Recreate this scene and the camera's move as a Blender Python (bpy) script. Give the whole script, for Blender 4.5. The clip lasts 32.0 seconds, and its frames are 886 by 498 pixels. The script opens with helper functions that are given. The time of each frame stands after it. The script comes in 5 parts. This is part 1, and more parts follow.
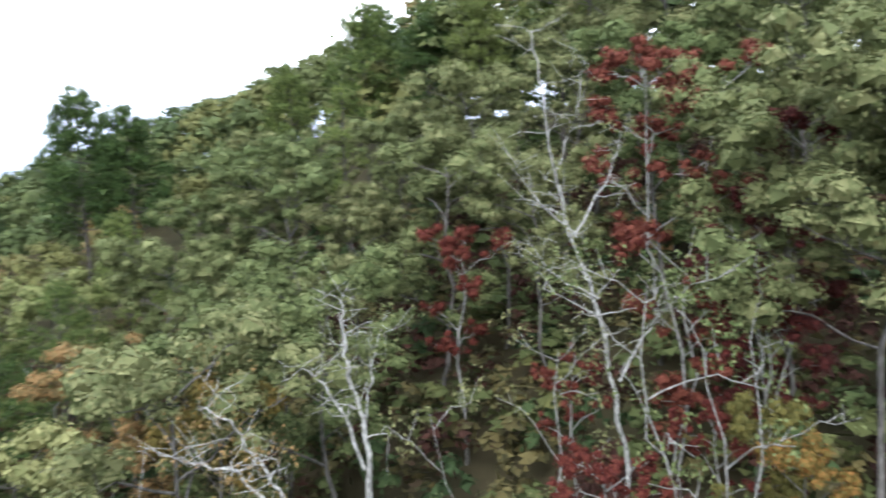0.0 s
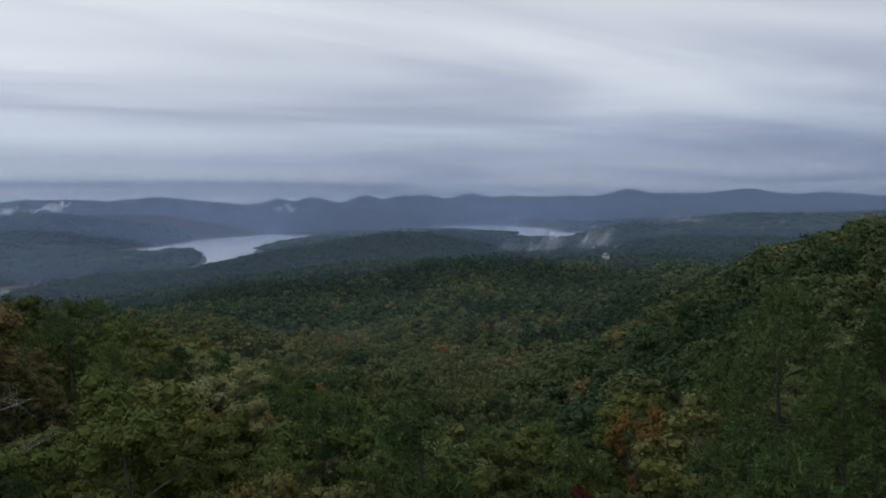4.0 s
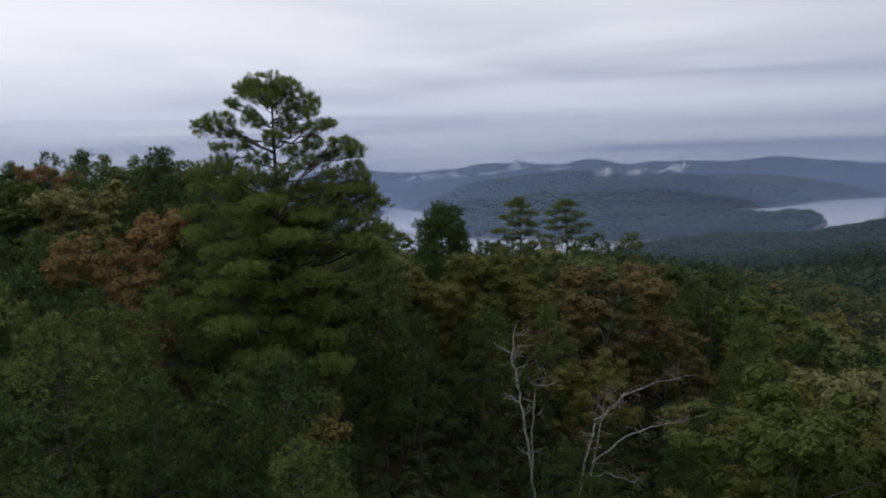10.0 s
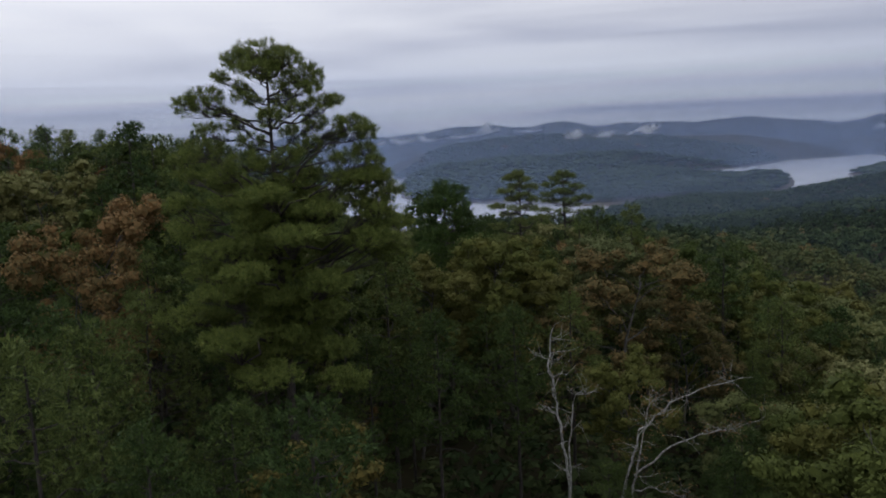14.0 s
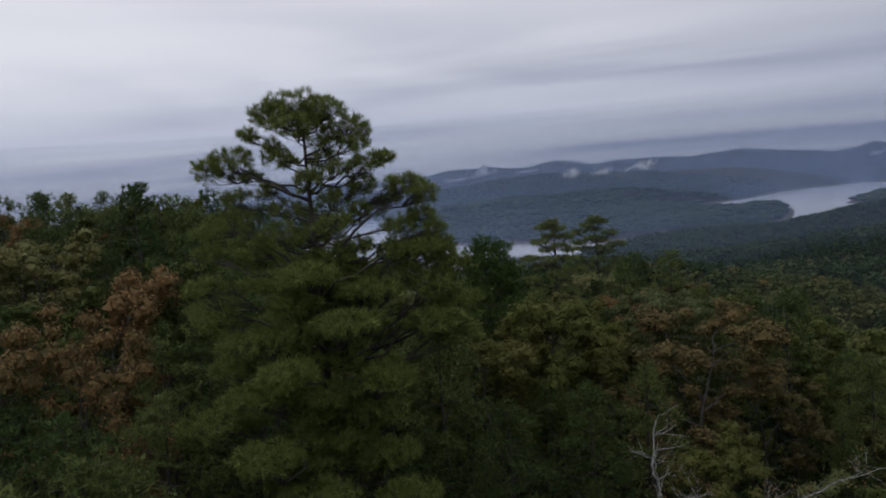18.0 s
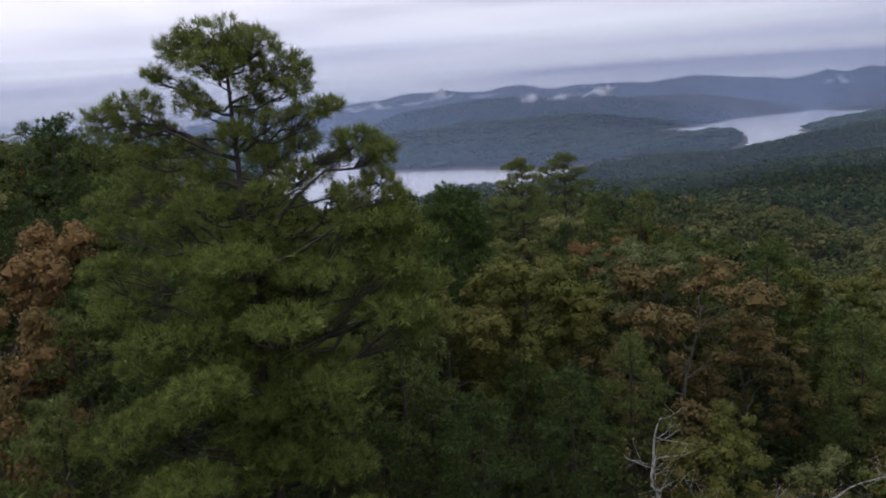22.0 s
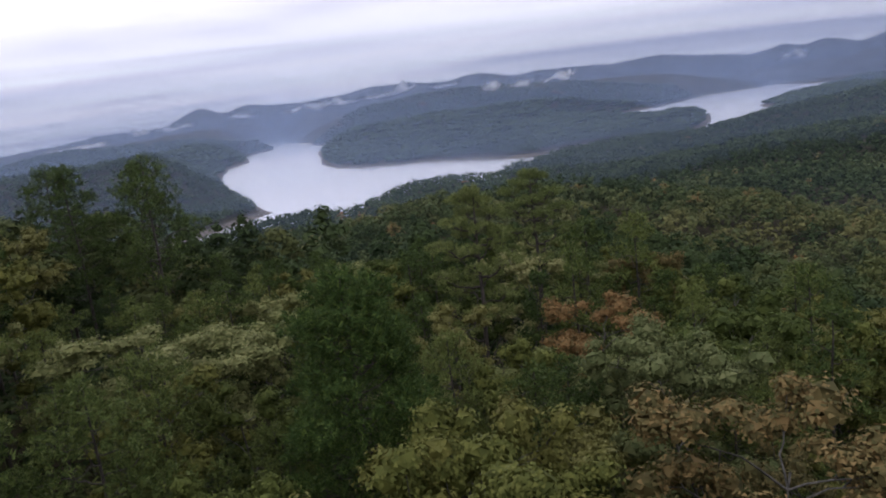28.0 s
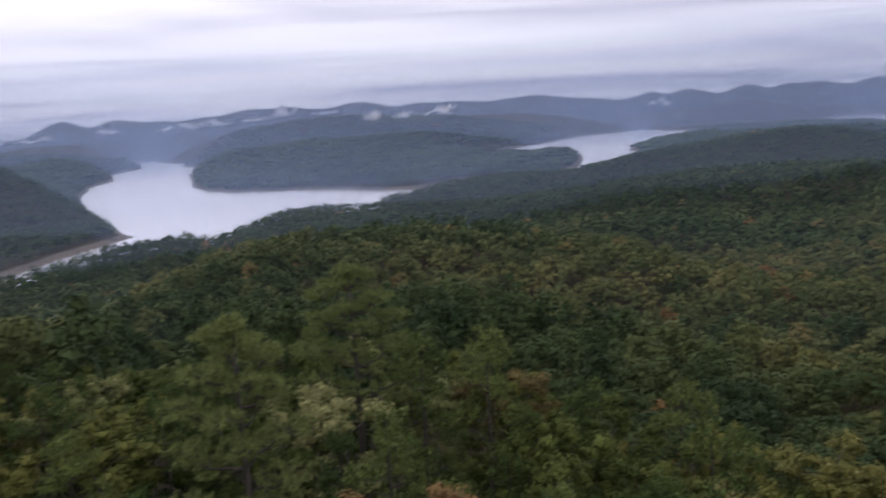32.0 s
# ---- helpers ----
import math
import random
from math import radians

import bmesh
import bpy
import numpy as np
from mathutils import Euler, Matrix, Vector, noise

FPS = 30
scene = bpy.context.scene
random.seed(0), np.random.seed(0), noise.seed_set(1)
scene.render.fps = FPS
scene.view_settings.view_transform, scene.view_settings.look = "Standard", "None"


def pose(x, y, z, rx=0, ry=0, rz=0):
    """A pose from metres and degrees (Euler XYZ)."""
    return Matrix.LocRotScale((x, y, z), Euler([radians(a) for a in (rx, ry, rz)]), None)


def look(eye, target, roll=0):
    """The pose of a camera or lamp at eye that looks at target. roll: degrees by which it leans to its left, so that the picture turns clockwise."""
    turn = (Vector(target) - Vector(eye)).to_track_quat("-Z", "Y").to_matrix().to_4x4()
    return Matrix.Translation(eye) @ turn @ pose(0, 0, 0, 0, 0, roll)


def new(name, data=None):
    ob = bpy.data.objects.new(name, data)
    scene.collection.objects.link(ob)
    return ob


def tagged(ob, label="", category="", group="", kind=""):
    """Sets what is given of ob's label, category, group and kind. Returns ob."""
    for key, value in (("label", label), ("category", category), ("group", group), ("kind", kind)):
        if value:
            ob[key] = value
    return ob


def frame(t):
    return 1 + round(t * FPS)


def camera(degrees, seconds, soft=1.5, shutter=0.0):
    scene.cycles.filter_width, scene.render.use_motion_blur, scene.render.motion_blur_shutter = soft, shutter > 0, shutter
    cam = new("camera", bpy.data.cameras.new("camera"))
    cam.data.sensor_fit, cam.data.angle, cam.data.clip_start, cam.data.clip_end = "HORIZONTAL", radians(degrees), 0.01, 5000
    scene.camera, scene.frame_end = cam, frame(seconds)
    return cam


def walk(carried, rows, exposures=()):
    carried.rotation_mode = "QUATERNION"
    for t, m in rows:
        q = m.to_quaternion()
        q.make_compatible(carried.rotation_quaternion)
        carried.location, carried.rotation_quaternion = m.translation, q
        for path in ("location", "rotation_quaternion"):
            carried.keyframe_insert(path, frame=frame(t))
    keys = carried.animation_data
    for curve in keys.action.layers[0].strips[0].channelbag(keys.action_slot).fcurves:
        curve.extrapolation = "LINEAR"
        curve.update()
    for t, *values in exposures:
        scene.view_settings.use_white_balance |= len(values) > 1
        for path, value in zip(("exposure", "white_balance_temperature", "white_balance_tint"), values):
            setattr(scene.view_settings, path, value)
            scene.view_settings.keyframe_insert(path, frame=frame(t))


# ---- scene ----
import itertools

cam = camera(58.6, 32.0, soft=1.8, shutter=0.3)
PATH = [
    (0.0, pose(9.20, -10.95, 127.27, 84.35, 2.84, -110.19)),
    (1.0, pose(7.83, -12.22, 127.53, 85.26, 2.05, -83.08)),
    (1.5, pose(7.06, -12.69, 127.63, 85.58, 1.70, -72.19)),
    (2.0, pose(6.55, -13.09, 127.58, 85.70, 1.64, -59.43)),
    (2.5, pose(6.43, -13.25, 127.27, 85.77, 1.54, -47.72)),
    (3.0, pose(6.59, -13.03, 127.16, 86.03, 1.42, -40.11)),
    (3.5, pose(6.74, -12.63, 127.06, 86.52, 1.46, -39.84)),
    (4.0, pose(6.88, -12.26, 126.92, 86.66, 1.74, -39.88)),
    (4.5, pose(6.90, -12.16, 126.83, 84.32, 1.89, -40.66)),
    (6.5, pose(4.62, -12.05, 128.65, 81.01, 2.93, -44.62)),
    (7.0, pose(4.65, -11.86, 128.67, 81.91, 2.61, -44.44)),
    (7.5, pose(4.77, -11.63, 128.63, 82.33, 2.97, -45.17)),
    (8.0, pose(4.81, -11.35, 128.61, 82.68, 2.70, -44.87)),
    (8.5, pose(4.89, -11.01, 128.53, 84.14, 2.61, -34.58)),
    (9.0, pose(4.98, -10.74, 128.44, 84.77, 2.27, -23.27)),
    (9.5, pose(5.03, -10.51, 128.38, 84.94, 2.48, -9.54)),
    (10.0, pose(5.00, -10.27, 128.42, 85.20, 2.04, 2.75)),
    (10.5, pose(4.72, -10.11, 128.49, 83.16, 2.58, 3.55)),
    (11.0, pose(4.32, -9.60, 128.64, 81.72, 2.87, 2.80)),
    (11.5, pose(3.95, -9.03, 128.79, 82.52, 2.63, 2.63)),
    (12.0, pose(3.48, -8.26, 128.95, 82.55, 4.75, 1.93)),
    (12.5, pose(3.17, -7.27, 129.16, 82.59, 3.48, 1.61)),
    (13.0, pose(2.88, -6.58, 129.25, 83.14, 2.93, 1.19)),
    (13.5, pose(2.56, -5.73, 129.36, 81.69, 2.82, 0.86)),
    (14.0, pose(2.16, -4.72, 129.48, 82.53, 2.79, 0.55)),
    (14.5, pose(1.77, -3.73, 129.55, 83.15, 2.77, 0.33)),
    (16.5, pose(-0.00, 0.00, 130.00, 84.73, 2.96, -0.01)),
    (17.0, pose(-0.40, 0.67, 130.14, 85.20, 5.24, -0.05)),
    (17.5, pose(-0.72, 1.22, 130.31, 85.42, 6.45, 0.03)),
    (18.0, pose(-0.82, 1.60, 130.43, 85.62, 4.94, 0.37)),
    (18.5, pose(-0.91, 1.84, 130.56, 84.08, 4.07, 0.49)),
    (19.0, pose(-1.02, 2.08, 130.71, 82.52, 4.20, 0.33)),
    (19.5, pose(-1.13, 2.51, 130.83, 81.15, 4.38, 0.15)),
    (20.0, pose(-1.17, 3.11, 130.98, 80.27, 6.41, -0.56)),
    (20.5, pose(-1.13, 3.94, 131.14, 79.74, 5.60, -0.90)),
    (21.0, pose(-1.04, 4.99, 131.29, 79.71, 4.41, -1.34)),
    (21.5, pose(-0.98, 6.25, 131.41, 79.28, 4.32, -2.00)),
    (22.0, pose(-0.93, 7.71, 131.49, 79.94, 4.38, -2.72)),
    (22.5, pose(-0.86, 9.26, 131.54, 80.65, 6.17, -3.20)),
    (23.0, pose(-0.72, 10.88, 131.61, 81.21, 7.57, -3.44)),
    (23.5, pose(-0.42, 12.61, 131.71, 81.47, 7.96, -3.70)),
    (24.0, pose(0.02, 14.25, 131.84, 80.72, 5.44, -3.52)),
    (24.5, pose(0.43, 15.91, 131.95, 80.70, 3.96, -3.74)),
    (25.0, pose(0.78, 17.59, 132.12, 80.01, 3.52, -3.93)),
    (25.5, pose(1.05, 19.32, 132.27, 79.76, 4.68, -4.29)),
    (27.5, pose(2.88, 26.93, 132.45, 78.69, 5.04, -4.99)),
    (28.0, pose(3.39, 29.04, 132.58, 79.02, 7.01, -5.38)),
    (28.5, pose(4.00, 31.36, 132.71, 78.90, 8.19, -5.83)),
    (29.0, pose(4.76, 33.63, 132.90, 78.81, 9.22, -5.77)),
    (29.5, pose(5.66, 35.69, 133.09, 79.51, 9.27, -5.49)),
    (30.0, pose(6.71, 37.69, 133.33, 79.93, 6.39, -4.85)),
    (30.5, pose(7.88, 40.00, 133.55, 79.69, 5.32, -4.96)),
    (31.0, pose(8.95, 42.32, 133.88, 79.09, 5.41, -5.26)),
    (31.5, pose(10.01, 44.64, 134.14, 79.32, 5.28, -6.28)),
    (32.0, pose(10.96, 46.80, 134.48, 80.32, 3.78, -13.83)),
]
# seconds, stops, kelvin, tint: the clip's camera sets itself anew as it turns from the shaded hillside to the open sky
EXPOSURES = [(0.0, 2.12, 6250, 7), (0.5, 2.05, 6200, 6), (1.0, 1.76, 6150, 4), (1.5, 1.2, 6150, 4), (2.0, 0.66, 6150, 4), (2.5, 0.26, 6200, 4), (3.0, 0.0, 6250, 4), (3.6, -0.22, 6280, 5),
             (4.5, -0.30, 6300, 5), (6.5, -0.08, 6340, 5), (8.5, -0.1, 6420, 8), (10.0, -0.3, 6440, 10), (13.0, -0.33, 6440, 10), (17.0, -0.44, 6430, 10), (18.0, -0.56, 6400, 11), (19.0, -0.62, 6400, 12),
             (20.0, -0.55, 6400, 13), (20.7, -0.3, 6430, 14), (21.5, -0.05, 6480, 15), (23.0, 0.18, 6560, 16), (25.5, 0.27, 6680, 17), (28.0, 0.28, 6620, 16), (32.0, 0.25, 6680, 17)]
walk(cam, PATH, EXPOSURES)

EYE = 130.0            # the drone's height over the lake when it sets off


# ---- world and light ----
def node(tree, kind, **values):
    made = tree.nodes.new(kind)
    for key, value in values.items():
        made.inputs[key.replace("_", " ")].default_value = value
    return made


world = bpy.data.worlds.new("overcast_sky")
scene.world = world
world.use_nodes = True
W = world.node_tree
W.nodes.clear()
sky = W.nodes.new("ShaderNodeTexSky")
sky.sky_type, sky.sun_disc = "NISHITA", False
sky.sun_elevation, sky.sun_rotation = radians(40), radians(310)
sky.air_density, sky.dust_density = 1.0, 3.0
coord = W.nodes.new("ShaderNodeTexCoord")
split = W.nodes.new("ShaderNodeSeparateXYZ")
W.links.new(coord.outputs["Generated"], split.inputs[0])


def wmath(op, a, b=None, clamp=False):
    m = W.nodes.new("ShaderNodeMath")
    m.operation, m.use_clamp = op, clamp
    for i, v in enumerate((a, b)):
        if v is None:
            continue
        if isinstance(v, (int, float)):
            m.inputs[i].default_value = v
        else:
            W.links.new(v, m.inputs[i])
    return m.outputs[0]


# cloud deck: the direction laid out on a flat layer, so that streaks close up towards the horizon
up = wmath("MAXIMUM", split.outputs[2], 0.0)
lift = wmath("ADD", up, 0.045)
cx = wmath("DIVIDE", split.outputs[0], lift)
cy = wmath("DIVIDE", split.outputs[1], lift)
flat = W.nodes.new("ShaderNodeCombineXYZ")
W.links.new(cx, flat.inputs[0])
W.links.new(cy, flat.inputs[1])
turn = W.nodes.new("ShaderNodeMapping")
turn.inputs["Rotation"].default_value = (0, 0, radians(-22))
turn.inputs["Scale"].default_value = (0.15, 0.34, 1)
W.links.new(flat.outputs[0], turn.inputs[0])
clouds = node(W, "ShaderNodeTexNoise", Scale=1.0, Detail=4.0, Roughness=0.5, Distortion=0.6)
W.links.new(turn.outputs[0], clouds.inputs["Vector"])
wide = node(W, "ShaderNodeTexNoise", Scale=0.35, Detail=2.0, Roughness=0.5)
W.links.new(turn.outputs[0], wide.inputs["Vector"])
both = wmath("ADD", wmath("MULTIPLY", clouds.outputs[0], 0.65), wmath("MULTIPLY", wide.outputs[0], 0.35))
ramp = W.nodes.new("ShaderNodeValToRGB")
ramp.color_ramp.elements[0].position, ramp.color_ramp.elements[0].color = 0.36, (0.46, 0.485, 0.60, 1)
ramp.color_ramp.elements[1].position, ramp.color_ramp.elements[1].color = 0.62, (0.96, 0.97, 0.98, 1)
mid = ramp.color_ramp.elements.new(0.48)
mid.color = (0.78, 0.795, 0.865, 1)
W.links.new(both, ramp.inputs[0])
# paler overhead, greyer and bluer near the horizon
tone = W.nodes.new("ShaderNodeValToRGB")
while len(tone.color_ramp.elements) < 6:
    tone.color_ramp.elements.new(0.5)
for el, (at, colour) in zip(tone.color_ramp.elements, ((0.0, (0.74, 0.79, 0.89)), (0.030, (0.80, 0.83, 0.92)), (0.055, (0.60, 0.65, 0.79)), (0.085, (0.68, 0.73, 0.85)), (0.15, (0.95, 0.96, 0.99)), (0.24, (1.0, 1.0, 1.0)))):
    el.position, el.color = at, (*colour, 1)
W.links.new(up, tone.inputs[0])
deck = W.nodes.new("ShaderNodeMixRGB")
deck.blend_type, deck.inputs[0].default_value = "MULTIPLY", 0.75
W.links.new(ramp.outputs[0], deck.inputs[1])
W.links.new(tone.outputs[0], deck.inputs[2])
# the cloud is brighter round the hidden sun
sunward = W.nodes.new("ShaderNodeVectorMath")
sunward.operation = "DOT_PRODUCT"
sunward.inputs[1].default_value = Vector((-600, 500, 660)).normalized()
W.links.new(coord.outputs["Generated"], sunward.inputs[0])
glow = wmath("ADD", wmath("MULTIPLY", wmath("POWER", wmath("MAXIMUM", sunward.outputs["Value"], 0.0), 2.0), 0.24), 1.06)
lit = W.nodes.new("ShaderNodeVectorMath")
lit.operation = "SCALE"
W.links.new(deck.outputs[0], lit.inputs[0])
W.links.new(glow, lit.inputs["Scale"])
clear = W.nodes.new("ShaderNodeBackground")
clear.inputs[1].default_value = 0.06
W.links.new(sky.outputs[0], clear.inputs[0])
cover = W.nodes.new("ShaderNodeBackground")
cover.inputs[1].default_value = 1.12
W.links.new(lit.outputs[0], cover.inputs[0])
mixed = W.nodes.new("ShaderNodeMixShader")
mixed.inputs[0].default_value = 0.92
W.links.new(clear.outputs[0], mixed.inputs[1])
W.links.new(cover.outputs[0], mixed.inputs[2])
done = W.nodes.new("ShaderNodeOutputWorld")
W.links.new(mixed.outputs[0], done.inputs[0])

sun = new("sun", bpy.data.lights.new("sun", "SUN"))
sun.data.energy, sun.data.angle, sun.data.color = 0.6, radians(25), (1.0, 0.96, 0.9)
sun.matrix_world = look((-600, 500, 660), (0, 0, 0))


# ---- materials ----
def material(name):
    m = bpy.data.materials.new(name)
    m.use_nodes = True
    return m, m.node_tree, m.node_tree.nodes["Principled BSDF"]


def ramp_node(tree, stops):
    r = tree.nodes.new("ShaderNodeValToRGB")
    els = r.color_ramp.elements
    while len(els) < len(stops):
        els.new(0.5)
    for e, (p, c) in zip(els, stops):
        e.position, e.color = p, (*c, 1)
    return r


def foliage(name, stops, source, leaf=0.35, rough=0.75, shine=0.10, vary=0.25, clear=0.15):
    """Leaves: source gives the tree's own hue ('tint' attribute or the object's random), each leaf varies round it."""
    m, t, b = material(name)
    r = ramp_node(t, stops)
    isl = t.nodes.new("ShaderNodeNewGeometry")
    if source == "tint":
        a = t.nodes.new("ShaderNodeAttribute")
        a.attribute_name = "tint"
        base = a.outputs["Fac"]
    else:
        base = t.nodes.new("ShaderNodeObjectInfo").outputs["Random"]
    spread = t.nodes.new("ShaderNodeMath")
    spread.operation = "MULTIPLY_ADD"
    spread.inputs[1].default_value = leaf
    t.links.new(isl.outputs["Random Per Island"], spread.inputs[0])
    shift = t.nodes.new("ShaderNodeMath")
    shift.operation, shift.inputs[1].default_value = "SUBTRACT", leaf / 2
    t.links.new(base, shift.inputs[0])
    t.links.new(shift.outputs[0], spread.inputs[2])
    t.links.new(spread.outputs[0], r.inputs[0])
    hue = t.nodes.new("ShaderNodeHueSaturation")
    val = t.nodes.new("ShaderNodeMapRange")
    val.inputs[3].default_value, val.inputs[4].default_value = 1 - vary, 1 + vary
    t.links.new(isl.outputs["Random Per Island"], val.inputs[0])
    t.links.new(val.outputs[0], hue.inputs["Value"])
    t.links.new(r.outputs[0], hue.inputs["Color"])
    t.links.new(hue.outputs[0], b.inputs["Base Color"])
    b.inputs["Roughness"].default_value = rough
    b.inputs["Specular IOR Level"].default_value = shine
    tr = t.nodes.new("ShaderNodeBsdfTranslucent")
    t.links.new(hue.outputs[0], tr.inputs[0])
    mix = t.nodes.new("ShaderNodeMixShader")
    mix.inputs[0].default_value = clear
    out = t.nodes["Material Output"]
    t.links.new(b.outputs[0], mix.inputs[1])
    t.links.new(tr.outputs[0], mix.inputs[2])
    t.links.new(mix.outputs[0], out.inputs[0])
    return m


OLIVE = (0.120, 0.118, 0.032)
PALE, TAN, RUST = (0.15, 0.15, 0.06), (0.14, 0.105, 0.045), (0.17, 0.08, 0.03)
MIX = [(0.0, (0.024, 0.042, 0.018)), (0.3, (0.046, 0.070, 0.027)), (0.62, (0.084, 0.100, 0.038)), (0.78, (0.112, 0.116, 0.042)), (0.88, PALE), (0.93, TAN), (1.0, RUST)]
leaf_wood = foliage("woodland_leaves", MIX, "tint", 0.10, vary=0.16)
leaf_oak = foliage("oak_leaves", [(0.0, (0.046, 0.068, 0.018)), (0.5, (0.09, 0.108, 0.028)), (0.85, OLIVE), (1.0, PALE)], "object", 0.22)
leaf_pale = foliage("pale_oak_leaves", [(0.0, (0.10, 0.125, 0.044)), (0.7, (0.165, 0.178, 0.072)), (1.0, (0.205, 0.205, 0.09))], "object", 0.5)
leaf_rust = foliage("rust_oak_leaves", [(0.0, (0.095, 0.09, 0.036)), (0.5, (0.158, 0.118, 0.05)), (1.0, (0.212, 0.127, 0.056))], "object", 0.8)
leaf_red = foliage("red_maple_leaves", [(0.0, (0.05, 0.014, 0.013)), (0.6, (0.085, 0.02, 0.016)), (1.0, (0.12, 0.04, 0.026))], "object", 0.6)
leaf_gold = foliage("gold_leaves", [(0.0, (0.10, 0.096, 0.03)), (0.6, (0.135, 0.105, 0.03)), (1.0, (0.18, 0.09, 0.028))], "object", 0.6)
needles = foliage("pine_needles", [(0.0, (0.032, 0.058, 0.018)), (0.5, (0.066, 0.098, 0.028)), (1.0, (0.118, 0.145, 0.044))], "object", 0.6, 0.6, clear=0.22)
leaf_shrub = foliage("shrub_leaves", [(0.0, (0.035, 0.018, 0.014)), (0.45, (0.07, 0.032, 0.024)), (0.7, (0.05, 0.05, 0.024)), (1.0, (0.10, 0.085, 0.035))], "tint", 0.5)
# brighter copy of the pine needles: light on two crowns put into the colour
lit_needles = foliage("lit_pine_needles", [(0.0, (0.038, 0.075, 0.02)), (0.5, (0.098, 0.138, 0.034)), (1.0, (0.172, 0.20, 0.054))], "object", 0.9, 0.6, clear=0.24)
leaf_sage = foliage("sage_leaves", [(0.0, (0.070, 0.095, 0.035)), (0.5, (0.110, 0.130, 0.054)), (1.0, (0.152, 0.154, 0.072))], "object", 0.6)
needles_old = foliage("yellowish_pine_needles", [(0.0, (0.10, 0.135, 0.044)), (0.6, (0.15, 0.178, 0.062)), (1.0, (0.195, 0.21, 0.08))], "object", 0.6, 0.6)


def bark(name, dark, pale, scale):
    m, t, b = material(name)
    c = t.nodes.new("ShaderNodeTexCoord")
    mp = t.nodes.new("ShaderNodeMapping")
    mp.inputs["Scale"].default_value = (scale, scale, scale * 0.3)
    t.links.new(c.outputs["Object"], mp.inputs[0])
    n = node(t, "ShaderNodeTexNoise", Scale=3.0, Detail=6.0, Roughness=0.7)
    t.links.new(mp.outputs[0], n.inputs["Vector"])
    r = ramp_node(t, [(0.38, dark), (0.62, pale)])
    t.links.new(n.outputs[0], r.inputs[0])
    t.links.new(r.outputs[0], b.inputs["Base Color"])
    bp = node(t, "ShaderNodeBump", Strength=0.6, Distance=0.03)
    t.links.new(n.outputs[0], bp.inputs["Height"])
    t.links.new(bp.outputs[0], b.inputs["Normal"])
    b.inputs["Roughness"].default_value = 0.9
    return m


bark_pine = bark("pine_bark", (0.02, 0.018, 0.017), (0.075, 0.063, 0.057), 2)
bark_oak = bark("oak_bark", (0.035, 0.033, 0.03), (0.12, 0.114, 0.105), 2)
bark_birch = bark("birch_bark", (0.045, 0.043, 0.04), (0.47, 0.47, 0.45), 5)
bark_pale = bark("pale_bark", (0.055, 0.053, 0.05), (0.33, 0.328, 0.31), 7)

ground_mat, t, b = material("forest_floor")
c = t.nodes.new("ShaderNodeNewGeometry")
n1 = node(t, "ShaderNodeTexNoise", Scale=0.35, Detail=8.0, Roughness=0.7)
n2 = node(t, "ShaderNodeTexNoise", Scale=0.02, Detail=5.0, Roughness=0.6)
t.links.new(c.outputs["Position"], n1.inputs["Vector"])
t.links.new(c.outputs["Position"], n2.inputs["Vector"])
litter = ramp_node(t, [(0.3, (0.022, 0.017, 0.013)), (0.55, (0.055, 0.036, 0.025)), (0.75, (0.035, 0.036, 0.018))])
t.links.new(n1.outputs[0], litter.inputs[0])
trees_far = ramp_node(t, [(0.32, (0.03, 0.048, 0.024)), (0.55, (0.06, 0.075, 0.034)), (0.72, (0.09, 0.085, 0.045))])
t.links.new(n2.outputs[0], trees_far.inputs[0])
wooded = t.nodes.new("ShaderNodeMixRGB")
wooded.inputs[0].default_value = 0.35
t.links.new(litter.outputs[0], wooded.inputs[1])
t.links.new(trees_far.outputs[0], wooded.inputs[2])
soil = ramp_node(t, [(0.3, (0.08, 0.068, 0.058)), (0.7, (0.17, 0.15, 0.13))])
t.links.new(n1.outputs[0], soil.inputs[0])
sep = t.nodes.new("ShaderNodeSeparateXYZ")
t.links.new(c.outputs["Position"], sep.inputs[0])
band = t.nodes.new("ShaderNodeMapRange")
band.inputs[1].default_value, band.inputs[2].default_value = 3.6, 5.2
t.links.new(sep.outputs[2], band.inputs[0])
shore = t.nodes.new("ShaderNodeMixRGB")
t.links.new(band.outputs[0], shore.inputs[0])
t.links.new(soil.outputs[0], shore.inputs[1])
t.links.new(wooded.outputs[0], shore.inputs[2])
t.links.new(shore.outputs[0], b.inputs["Base Color"])
b.inputs["Roughness"].default_value = 0.95
b.inputs["Specular IOR Level"].default_value = 0.1

water_mat, t, b = material("lake_water")
b.inputs["Base Color"].default_value = (0.80, 0.82, 0.86, 1)
b.inputs["Metallic"].default_value = 0.85
b.inputs["Roughness"].default_value = 0.27
c = t.nodes.new("ShaderNodeNewGeometry")
n1 = node(t, "ShaderNodeTexNoise", Scale=0.12, Detail=4.0, Roughness=0.6)
t.links.new(c.outputs["Position"], n1.inputs["Vector"])
bp = node(t, "ShaderNodeBump", Strength=0.06, Distance=1.0)
t.links.new(n1.outputs[0], bp.inputs["Height"])
t.links.new(bp.outputs[0], b.inputs["Normal"])


